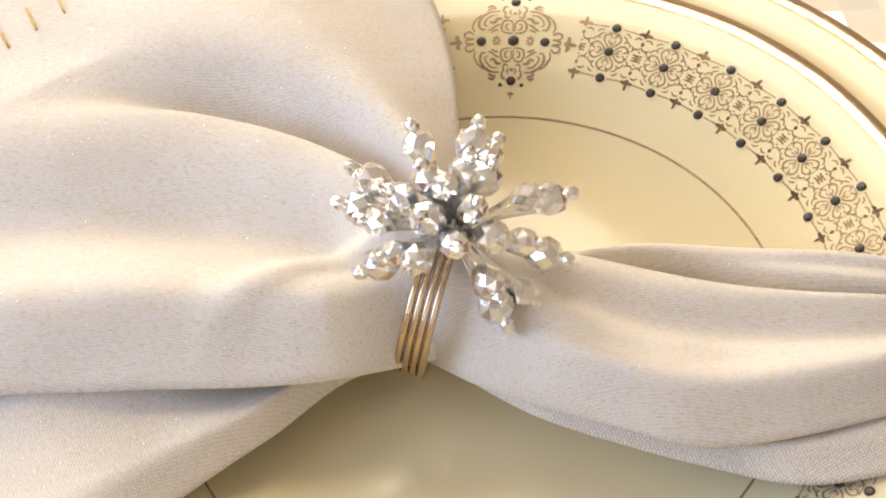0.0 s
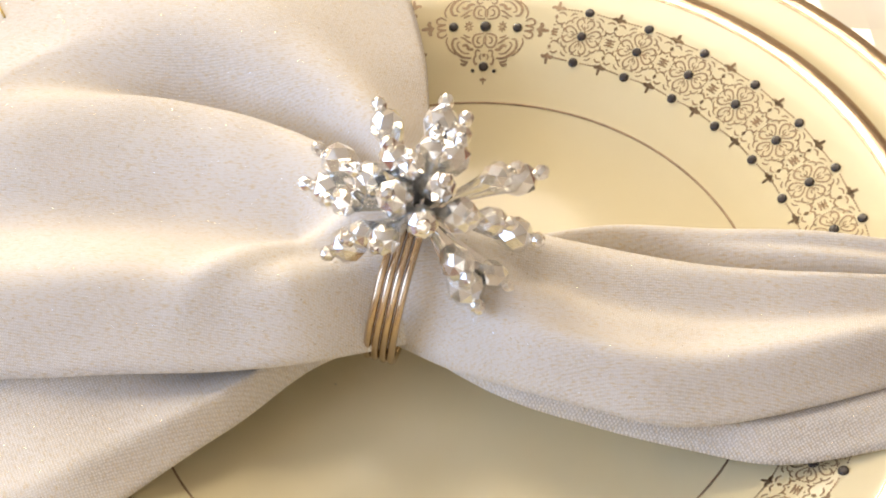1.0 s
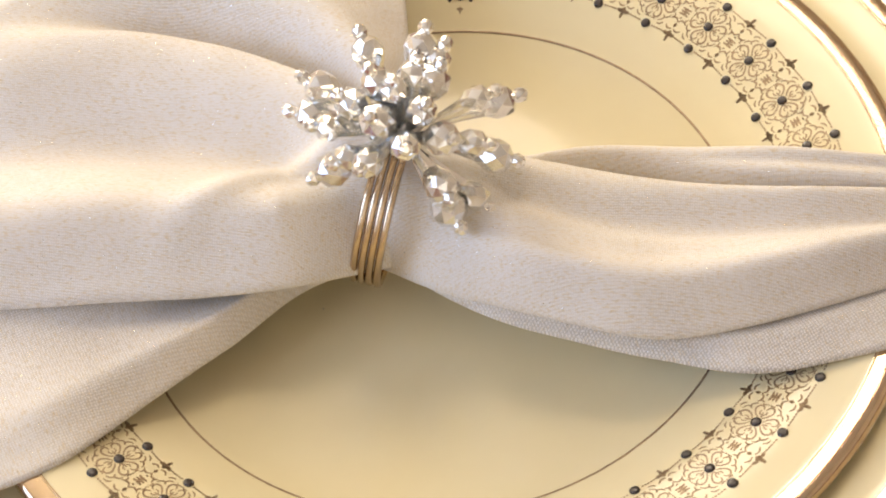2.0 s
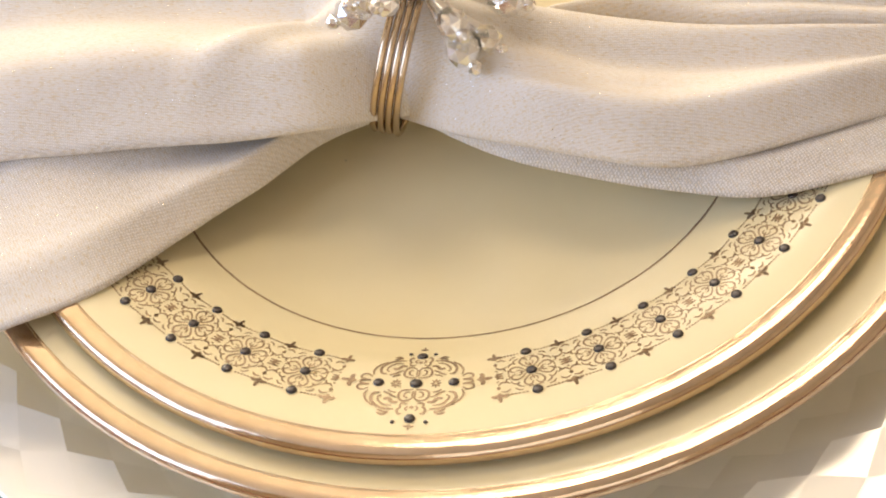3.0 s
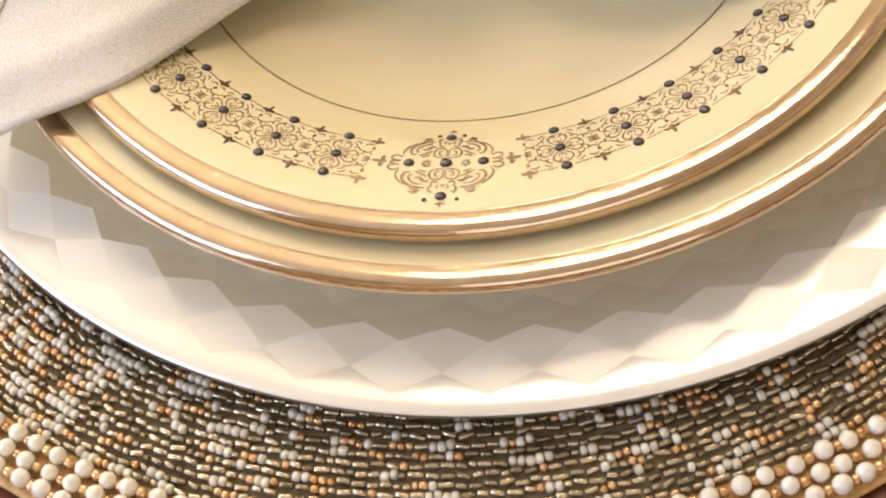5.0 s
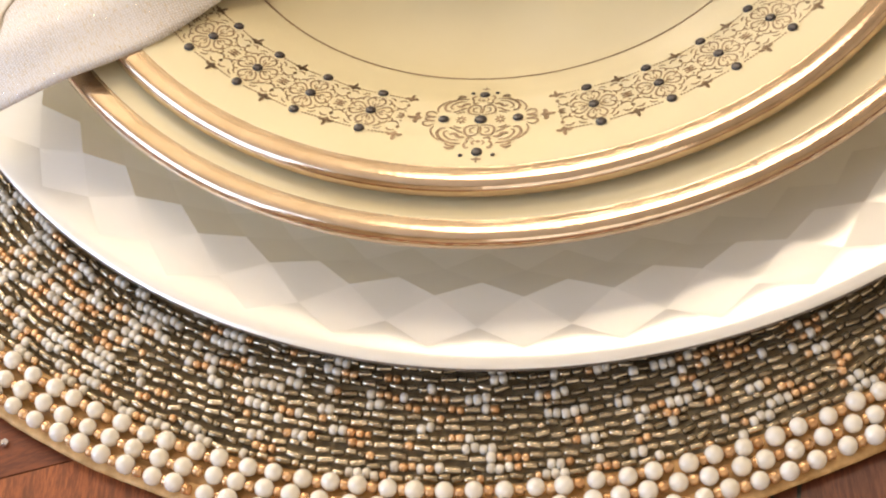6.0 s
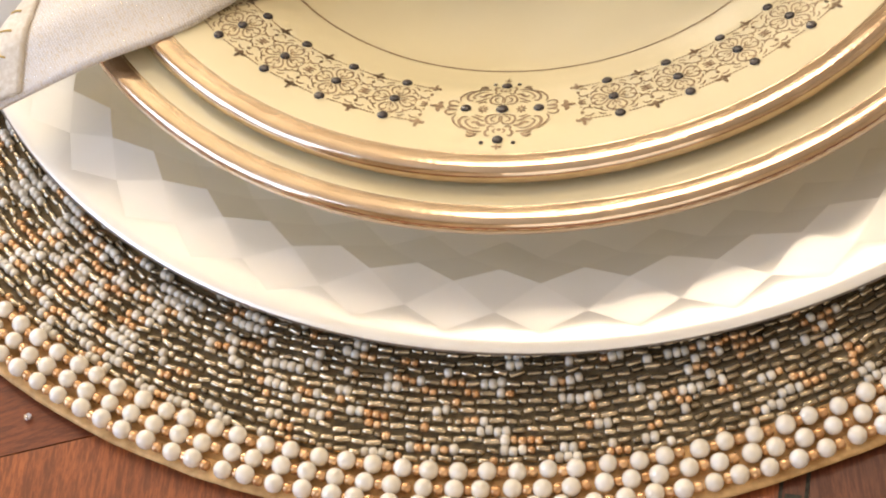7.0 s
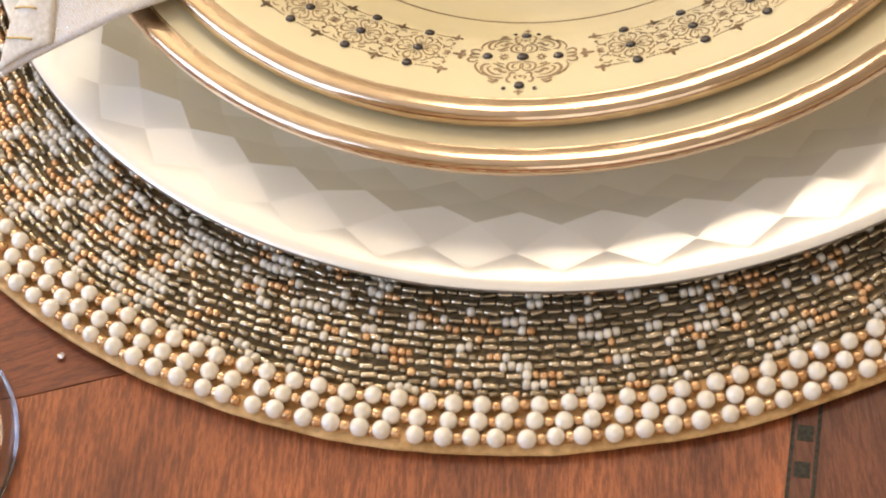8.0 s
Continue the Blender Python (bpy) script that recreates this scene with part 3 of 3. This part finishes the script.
dot_big, dot_mid, dot_small = dot_mesh(0.00155, 0.00075), dot_mesh(0.00134, 0.00065), dot_mesh(0.00055, 0.0003)


def enamel_dot(mesh, parent, a, b):
    p = on_rim(a, b, 0.00010)
    slope = math.degrees(math.atan((rim_height(RM + b / 1000 + 0.001) - rim_height(RM + b / 1000 - 0.001)) / 0.002))
    place = pose(p.x, p.y, p.z, 0, 0, math.degrees(math.atan2(p.y, p.x))) @ pose(0, 0, 0, 0, -slope, 0)
    part("enamel_dot", mesh, enamel, parent, place=place)


for quarter in range(4):
    centre = -103.0 + 90 * quarter
    medal = part("medallion", motif_mesh, lustre, accent, "lacy lustre medallion", place=pose(0, 0, 0, 0, 0, centre))
    for a, b, mesh in ((0, 0, dot_big), (-8.94, 0, dot_mid), (8.94, 0, dot_mid), (0, -11.0, dot_mid), (0, 11.9, dot_mid), (-3.4, 13.0, dot_small), (3.4, 13.0, dot_small), (-3.4, -12.0, dot_small), (3.4, -12.0, dot_small)):
        enamel_dot(mesh, medal, a, b)
    for unit in range(7):
        angle = centre + 15.99 + 9.67 * unit
        scroll = part("scrollwork", scroll_mesh, lustre, accent, place=pose(0, 0, 0, 0, 0, angle))
        for a, b, mesh in ((0, 0, dot_mid), (0, -7.5, dot_mid), (0, 7.2, dot_mid)):
            enamel_dot(mesh, scroll, a, b)

# ---- the napkin ----
napkin = tagged(new("napkin"), "off-white linen napkin with gold flecks gathered through the ring", "napkin")


def bell(x, width):
    return math.exp(-(x / width) ** 2)


def fabric(front, crest, back, crest_at, n, m, folds, roll=0.0):
    """A gathered sheet from the ring outwards. front, crest and back are its guiding lines; folds are (w, slope, width, height, near, far); roll is the radius to which its front edge turns under."""
    f, c, b = smooth_curve(front, n), smooth_curve(crest, n), smooth_curve(back, n)
    bm = bmesh.new()
    grid = []
    for i in range(n + 1):
        s = i / n
        row = []
        for j in range(m + 1):
            w = j / m
            if w < crest_at:
                u = w / crest_at
                plan = f[i] * (1 - u) + c[i] * u
                z = f[i][2] + (c[i][2] - f[i][2]) * math.sin(math.pi / 2 * u) ** 0.75
            else:
                u = (w - crest_at) / (1 - crest_at)
                plan = c[i] * (1 - u) + b[i] * u
                z = b[i][2] + (c[i][2] - b[i][2]) * math.cos(math.pi / 2 * u) ** 0.75
            for w0, slope, width, height, near, far in folds:
                gain = min(1.0, max(0.0, (s - near) / 0.12)) * min(1.0, max(0.0, (far - s) / 0.25))
                z += height * gain * bell(w - w0 - slope * s, width)
            wob = noise.noise(Vector((plan[0] * 38, plan[1] * 38, 3.1))) * 0.0010 * min(1, s * 4)
            row.append(bm.verts.new((plan[0], plan[1], z + wob)))
        grid.append(row)
    for i in range(n):
        for j in range(m):
            bm.faces.new((grid[i][j], grid[i + 1][j], grid[i + 1][j + 1], grid[i][j + 1]))
    bmesh.ops.recalc_face_normals(bm, faces=bm.faces)
    places[:] = [[v.co.copy() for v in row] for row in grid]
    if roll:
        prev = [row[0] for row in grid]
        for q in range(1, 8):
            a = math.pi * 0.85 * q / 7
            turned_in = []
            for i in range(n + 1):
                inward = Vector((c[i][0] - f[i][0], c[i][1] - f[i][1], 0)).normalized()
                size = roll * min(1.0, 0.3 + 2.5 * i / n)
                turned_in.append(bm.verts.new(places[i][0] + inward * size * (1 - math.cos(a)) - Vector((0, 0, size * math.sin(a)))))
            for i in range(n):
                bm.faces.new((prev[i + 1], prev[i], turned_in[i], turned_in[i + 1]))
            prev = turned_in
        bmesh.ops.recalc_face_normals(bm, faces=bm.faces)
    return bm


places = []


def cloth_part(name, bm, material, label):
    ob = part(name, bm, material, napkin, label)
    mod = ob.modifiers.new("thickness", "SOLIDIFY")
    mod.thickness, mod.offset = 0.0012, 0.0
    return ob


left_main = fabric(
    [(-0.004, -0.004, 0.030), (-0.035, -0.0150, 0.043), (-0.058, -0.0145, 0.0445), (-0.090, -0.0105, 0.0455), (-0.130, -0.005, 0.0445), (-0.190, 0.0, 0.040)],
    [(-0.002, 0.010, 0.0600), (-0.029, 0.043, 0.0575), (-0.062, 0.0615, 0.0585), (-0.094, 0.0675, 0.060), (-0.130, 0.070, 0.059), (-0.196, 0.074, 0.052)],
    [(0.002, 0.026, 0.036), (0.0020, 0.050, 0.046), (0.0035, 0.0725, 0.049), (0.0015, 0.100, 0.049), (-0.006, 0.128, 0.047), (-0.048, 0.172, 0.044)],
    0.56, 110, 120,
    [(0.65, 0.02, 0.055, -0.012, 0.02, 0.8), (0.82, 0.0, 0.09, 0.006, 0.05, 1.3), (0.46, -0.85, 0.045, 0.0042, 0.0, 0.50), (0.33, 0.05, 0.10, -0.0115, 0.10, 1.1), (0.13, 0.0, 0.08, 0.007, 0.1, 1.4)], 0.0030)
cloth_part("upper_fan", left_main, linen_main, "fanned upper layers of the napkin")
for w in range(74, 118, 3):
    bm = bmesh.new()
    tube(bm, [places[104][w].lerp(places[100][w - 3], u) + Vector((0, 0, 0.0009)) for u in (0, 0.35, 0.7, 1.0)], 0.00036, 6)
    part("stitch", bm, gold_thread, napkin, "gold hem stitch")
left_low = fabric(
    [(-0.008, -0.001, 0.029), (-0.034, -0.0052, 0.028), (-0.055, -0.0218, 0.032), (-0.0750, -0.0360, 0.0355), (-0.0979, -0.0530, 0.0400), (-0.125, -0.0585, 0.0385), (-0.158, -0.0570, 0.0245)],
    [(-0.014, 0.002, 0.040), (-0.036, -0.004, 0.036), (-0.058, -0.014, 0.038), (-0.080, -0.021, 0.0405), (-0.105, -0.026, 0.0425), (-0.125, -0.030, 0.0415), (-0.1440, -0.034, 0.0345)],
    [(-0.014, 0.008, 0.046), (-0.040, 0.010, 0.042), (-0.062, 0.012, 0.043), (-0.082, 0.013, 0.045), (-0.100, 0.014, 0.045), (-0.107, 0.014, 0.045), (-0.1140, 0.014, 0.043)],
    0.5, 100, 60, [(0.25, 0.0, 0.12, 0.002, 0.1, 1.2), (0.62, 0.0, 0.10, -0.002, 0.2, 1.2)], 0.0010)
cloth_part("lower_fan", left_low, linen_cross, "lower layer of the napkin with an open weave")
# turned hem with gold stitches along the open end of the lower layer
bm = bmesh.new()
rows = [[bm.verts.new(places[i][j] + Vector((0, 0, 0.0008 + 0.0012 * math.sin(math.pi * (100 - i) / 8)))) for j in range(0, 61)] for i in range(92, 101)]
for p, q in zip(rows, rows[1:]):
    for k in range(60):
        bm.faces.new((p[k], q[k], q[k + 1], p[k + 1]))
bmesh.ops.recalc_face_normals(bm, faces=bm.faces)
hem = cloth_part("hem", bm, linen_hem, "turned hem with gold stitches")
for j in range(2, 55, 8):
    bm = bmesh.new()
    tube(bm, [places[i][j + i - 95] + Vector((0, 0, 0.0018 + 0.0012 * math.sin(math.pi * (100 - i) / 8))) for i in (100, 99, 98, 97, 96, 95)], 0.00028, 6)
    part("stitch", bm, gold_thread, hem, "gold hem stitch")
right_main = fabric(
    [(-0.015, -0.004, 0.030), (0.002, -0.0215, 0.0365), (0.029, -0.0405, 0.0415), (0.0517, -0.0500, 0.0425), (0.085, -0.0500, 0.0440), (0.118, -0.044, 0.043), (0.150, -0.032, 0.038)],
    [(-0.010, 0.010, 0.0585), (0.014, -0.003, 0.0560), (0.036, -0.013, 0.0525), (0.058, -0.019, 0.0515), (0.086, -0.022, 0.0510), (0.118, -0.024, 0.048), (0.148, -0.022, 0.042)],
    [(-0.006, 0.026, 0.034), (0.025, 0.0150, 0.0370), (0.046, 0.0120, 0.0365), (0.066, 0.0060, 0.0380), (0.086, -0.0010, 0.0410), (0.112, -0.010, 0.041), (0.146, -0.016, 0.038)],
    0.52, 110, 100,
    [(0.98, -0.42, 0.048, -0.015, 0.12, 0.9), (0.93, 0.0, 0.06, 0.004, 0.1, 1.2), (0.58, -0.20, 0.12, -0.0065, 0.10, 1.05), (0.15, 0.02, 0.10, 0.006, 0.15, 1.4)], 0.0028)
cloth_part("side_fan", right_main, linen_main, "rolled fan of the napkin on the far side of the ring")
right_low = fabric(
    [(-0.013, -0.003, 0.029), (0.009, -0.0248, 0.0300), (0.029, -0.0380, 0.0310), (0.0477, -0.0490, 0.0335), (0.0665, -0.0600, 0.0375), (0.0888, -0.0625, 0.0402), (0.112, -0.060, 0.0405), (0.150, -0.044, 0.034)],
    [(-0.009, 0.000, 0.036), (0.012, -0.0200, 0.0340), (0.031, -0.0320, 0.0350), (0.0497, -0.0410, 0.0370), (0.0685, -0.0480, 0.0400), (0.0908, -0.0480, 0.0415), (0.114, -0.045, 0.0415), (0.149, -0.034, 0.035)],
    [(-0.008, 0.006, 0.040), (0.014, -0.008, 0.037), (0.033, -0.018, 0.038), (0.052, -0.026, 0.040), (0.072, -0.030, 0.042), (0.095, -0.030, 0.042), (0.117, -0.028, 0.041), (0.148, -0.024, 0.035)],
    0.5, 90, 30, [(0.3, 0.0, 0.12, 0.0015, 0.1, 1.3)], 0.0014)
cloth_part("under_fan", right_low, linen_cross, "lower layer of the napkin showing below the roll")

# ---- the napkin ring ----
RING_C, RING_R = Vector((-0.0103, 0.0085, 0.0405)), 0.0222
ring = thing("napkin_ring", (RING_C.x, RING_C.y, RING_C.z - RING_R), "gold wire napkin ring with a starburst of mirrored crystal beads", "napkin ring")
# the ring's plane leans, so that its front stands further to one side than its top
side = Vector((-0.38, -0.92, -0.10)).normalized()
rise = Vector((0.22, -0.02, 0.97)).normalized()
axis = rise.cross(side).normalized()
rise = side.cross(axis).normalized()
LIFT = Vector((0, 0, RING_R))
for k in range(4):
    shift = axis * ((k - 1.5) * 0.00205)
    bm = bmesh.new()
    pts = [LIFT + shift + RING_R * (math.cos(2 * math.pi * i / 72) * side * 0.97 + math.sin(2 * math.pi * i / 72) * rise) for i in range(72)]
    tube(bm, pts, 0.00098, 10, True, axis)
    part("wire_hoop", bm, wire, ring, "pale gold wire")

HUB = Vector((-0.0034, 0.0064, 0.0655)) - Vector((RING_C.x, RING_C.y, RING_C.z - RING_R))
bm = bmesh.new()
bmesh.ops.create_icosphere(bm, subdivisions=2, radius=0.0052)
part("hub", bm, silver_dull, ring, "dull silver hub", place=Matrix.Translation(HUB))


def facet_bead(profile, sides=8, plain=0):
    """A faceted bead along z: alternate rings are turned by half a facet."""
    bm = bmesh.new()
    rows = []
    for k, (r, z) in enumerate(profile):
        off = 0.0 if k <= plain else math.pi / sides * ((k - plain) % 2)
        rows.append([bm.verts.new((r * math.cos(off + 2 * math.pi * i / sides), r * math.sin(off + 2 * math.pi * i / sides), z)) for i in range(sides)])
    for k in range(len(rows) - 1):
        for i in range(sides):
            j = (i + 1) % sides
            if k < plain:
                bm.faces.new((rows[k][i], rows[k][j], rows[k + 1][j], rows[k + 1][i]))
            elif (k - plain) % 2 == 0:
                bm.faces.new((rows[k][i], rows[k][j], rows[k + 1][i]))
                bm.faces.new((rows[k][j], rows[k + 1][j], rows[k + 1][i]))
            else:
                bm.faces.new((rows[k][i], rows[k][j], rows[k + 1][j]))
                bm.faces.new((rows[k][i], rows[k + 1][j], rows[k + 1][i]))
    bm.faces.new(rows[0][::-1]), bm.faces.new(rows[-1])
    bmesh.ops.recalc_face_normals(bm, faces=bm.faces)
    return bm


drop_mesh = solid("drop_bead", facet_bead([(0.0009, 0.0), (0.0015, 0.0060), (0.0024, 0.0122), (0.0037, 0.0148), (0.0041, 0.0168), (0.0034, 0.0192), (0.0014, 0.0205)], 7, 2), silver, False)
tip_mesh = solid("tip_bead", facet_bead([(0.0008, -0.0020), (0.0016, -0.0013), (0.0020, 0.0), (0.0016, 0.0013), (0.0008, 0.0020)], 7), silver, False)
bm = bmesh.new()
tube(bm, [(0, 0, 0), (0, 0, 0.012), (0, 0, 0.026)], 0.00045, 6)
stem_mesh = solid("stem", bm, silver_dull)
# sprays: how far each one leads across and up the camera's opening view, in tenths of a millimetre
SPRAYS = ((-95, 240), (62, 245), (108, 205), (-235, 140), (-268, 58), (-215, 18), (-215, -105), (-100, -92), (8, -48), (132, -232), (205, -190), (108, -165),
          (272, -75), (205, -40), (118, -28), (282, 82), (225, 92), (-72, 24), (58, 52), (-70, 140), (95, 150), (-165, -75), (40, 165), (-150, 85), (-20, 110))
cam_right = pose(0, 0, 0, 38.37, 5.32, -6.7).to_3x3() @ Vector((1, 0, 0))
cam_up = pose(0, 0, 0, 38.37, 5.32, -6.7).to_3x3() @ Vector((0, 1, 0))
cam_toward = pose(0, 0, 0, 38.37, 5.32, -6.7).to_3x3() @ Vector((0, 0, 1))
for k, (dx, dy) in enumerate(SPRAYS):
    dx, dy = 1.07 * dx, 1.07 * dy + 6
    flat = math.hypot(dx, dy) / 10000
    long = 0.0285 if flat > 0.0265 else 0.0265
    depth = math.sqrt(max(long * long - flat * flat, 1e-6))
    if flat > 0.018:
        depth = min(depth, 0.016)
    d = (cam_right * dx / 10000 + cam_up * dy / 10000 + cam_toward * depth)
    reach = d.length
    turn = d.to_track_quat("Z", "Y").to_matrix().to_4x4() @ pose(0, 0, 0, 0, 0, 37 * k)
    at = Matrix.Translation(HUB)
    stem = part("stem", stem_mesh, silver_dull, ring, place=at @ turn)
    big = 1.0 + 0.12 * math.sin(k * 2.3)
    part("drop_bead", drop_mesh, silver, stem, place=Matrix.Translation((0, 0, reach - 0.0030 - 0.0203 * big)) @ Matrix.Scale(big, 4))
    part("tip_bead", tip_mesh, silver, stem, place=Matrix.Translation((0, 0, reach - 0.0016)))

# ---- crumbs of glitter ----
for place, label in (((-0.1509, -0.1348, 0.0), "tiny clear glitter speck on the table"), ((-0.0315, -0.0051, 0.0172), "tiny glitter speck on the plate")):
    bm = bmesh.new()
    bmesh.ops.create_icosphere(bm, subdivisions=1, radius=0.0012 if place[2] == 0 else 0.0003)
    for v in bm.verts:
        v.co.z = v.co.z * 0.6 + (0.0006 if place[2] == 0 else 0.0003)
    speck = new("glitter_speck", solid("glitter_speck", bm, silver, False))
    speck.location = place
    tagged(speck, label, "glitter")

# ---- the beaded placemat ----
MAT_C = Vector((-0.0012, 0.0159, 0.0))
placemat = thing("placemat", MAT_C, "round beaded placemat with ivory pearls, copper and smoky glass beads", "placemat")
part("backing", lathe([(0.0, 0.0003), (0.2040, 0.0003), (0.2046, 0.0010), (0.2040, 0.0018), (0.1928, 0.0018), (0.0, 0.0018)], 180), backing, placemat, "dark cloth backing")
part("pearl_border", lathe([(0.1926, 0.0017), (0.1932, 0.0021), (0.2022, 0.0021), (0.2024, 0.0018)], 180), gold_cloth, placemat, "gold cloth under the pearls")
bm = bmesh.new()
rows = []
for i in range(360):
    a = radians(i)
    wob = 0.0006 * noise.noise(Vector((9 * math.cos(a), 9 * math.sin(a), 0))) + 0.0003 * noise.noise(Vector((40 * math.cos(a), 40 * math.sin(a), 5)))
    rows.append([bm.verts.new(((r + wob * g) * math.cos(a), (r + wob * g) * math.sin(a), z)) for r, z, g in ((0.2020, 0.0020, 0), (0.2050, 0.0024, 1), (0.2070, 0.0023, 1), (0.2080, 0.0019, 1), (0.2074, 0.0012, 1), (0.2041, 0.0002, 0))])
for i in range(360):
    for j in range(5):
        bm.faces.new((rows[i][j], rows[(i + 1) % 360][j], rows[(i + 1) % 360][j + 1], rows[i][j + 1]))
bmesh.ops.recalc_face_normals(bm, faces=bm.faces)
part("edging", bm, gold_cloth, placemat, "frayed gold cloth edging")

dice = random.Random(7)


def ball_data(radius, u=10, v=7):
    bm = bmesh.new()
    bmesh.ops.create_uvsphere(bm, u_segments=u, v_segments=v, radius=radius)
    return bm


BAR, SEED = ((-0.5, 0.78), (-0.44, 1.0), (0.44, 1.0), (0.5, 0.78)), ((-0.5, 0.55), (-0.36, 0.9), (-0.12, 1.0), (0.12, 1.0), (0.36, 0.9), (0.5, 0.55))


def bead_data(radius, length, sides=7, profile=BAR):
    """A short bar along x, with its ends cut or rounded."""
    bm = bmesh.new()
    rows = []
    for x, r in profile:
        rows.append([bm.verts.new((x * length, radius * r * math.cos(2 * math.pi * k / sides), radius * r * math.sin(2 * math.pi * k / sides))) for k in range(sides)])
    for p, q in zip(rows, rows[1:]):
        for k in range(sides):
            bm.faces.new((p[k], q[k], q[(k + 1) % sides], p[(k + 1) % sides]))
    bm.faces.new(rows[0]), bm.faces.new(rows[-1][::-1])
    bmesh.ops.recalc_face_normals(bm, faces=bm.faces)
    return bm


KINDS = {
    "pearl": (solid("pearl", ball_data(0.0025, 14, 10), pearl), pearl_all),
    "bugle_bead": (solid("bugle_bead", bead_data(0.00082, 0.0033, 8), smoke_one), smoke_all),
    "chalk_bead": (solid("chalk_bead", bead_data(0.00134, 0.0020, 8, SEED), chalk_one), chalk_all),
    "copper_bead": (solid("copper_bead", bead_data(0.00112, 0.0019, 8, SEED), copper_one), copper_all),
}
singles = {k: 0 for k in KINDS}
joined = {k: [] for k in KINDS}


def lay(kind, r, angle, z, twist=0.0, size=1.0, long=1.0):
    """Lay one bead along its row: singly in the stretch before the diner, joined with the rest elsewhere."""
    a = radians(angle)
    m = pose(r * math.cos(a), r * math.sin(a), z, 0, 0, angle + 90 + twist) @ Matrix.Diagonal((size * long, size, size, 1))
    near = -138 < angle < -72
    if near and singles[kind] < 300:
        singles[kind] += 1
        part(kind, KINDS[kind][0], None, placemat, place=m)
    else:
        joined[kind].append(m)


# three rows of pearls with copper beads between
for row, (r, count) in enumerate(((0.2046, 186), (0.2000, 182), (0.1954, 178))):
    for i in range(count):
        a = -180 + 360 * (i + 0.37 * row + 0.12 * dice.uniform(-1, 1)) / count
        lay("pearl", r + dice.uniform(-0.0003, 0.0003), a, 0.0042, dice.uniform(0, 90), dice.uniform(0.88, 0.98))
        lay("copper_bead", r + dice.uniform(-0.0003, 0.0003), a + 180 / count, 0.0036, dice.uniform(-14, 14), 1.28)
# rows of bugles and seed beads inside them; the pale ones come in short runs
row_r = 0.1918
row = 0
while row_r > 0.150:
    a = -180.0
    run, kind = 0, "bugle_bead"
    while a < 180:
        if run <= 0:
            # more pale beads near -150: partly the layout, partly window glare as colour
            pale = 0.43 + 0.32 * bell(a + 150, 30) + 0.10 * noise.noise(Vector((math.cos(radians(a)) * 6, math.sin(radians(a)) * 6, row * 0.35)))
            pick = dice.random()
            kind = "chalk_bead" if pick < pale * 0.58 else "copper_bead" if pick < pale else "bugle_bead"
            run = dice.choice((1, 1, 1, 1, 2, 2)) if kind == "chalk_bead" else dice.choice((1, 1, 2)) if kind == "copper_bead" else dice.choice((1, 2, 2, 3))
        long = dice.choice((0.55, 0.8, 1.0, 1.0, 1.15)) if kind == "bugle_bead" else dice.uniform(0.9, 1.1)
        step = (0.0034 * long + 0.0001 if kind == "bugle_bead" else 0.0019 * long) + dice.uniform(0, 0.0003)
        lay(kind, row_r + dice.uniform(-0.0004, 0.0004), a + math.degrees(step / 2 / row_r), 0.0028 + dice.uniform(-0.0001, 0.0004), dice.gauss(0, 8), dice.uniform(0.92, 1.06), long)
        a += math.degrees(step / row_r)
        run -= 1
    row_r -= 0.00262
    row += 1

for kind, places in joined.items():
    src = KINDS[kind][0]
    co = np.array([v.co for v in src.vertices])
    co1 = np.hstack([co, np.ones((len(co), 1))])
    faces = [tuple(p.vertices) for p in src.polygons]
    verts, polys = [], []
    for k, m in enumerate(places):
        verts.append(co1 @ np.array(m)[:3].T)
        polys += [tuple(v + k * len(co) for v in f) for f in faces]
    name = kind.replace("_bead", "") + "_beading"
    data = bpy.data.meshes.new(name)
    data.from_pydata(np.vstack(verts).tolist(), [], polys)
    data.materials.append(KINDS[kind][1].m)
    data.polygons.foreach_set("use_smooth", [True] * len(data.polygons))
    rest = new(name, data)
    rest.parent = placemat
    tagged(rest, kind="stuff")
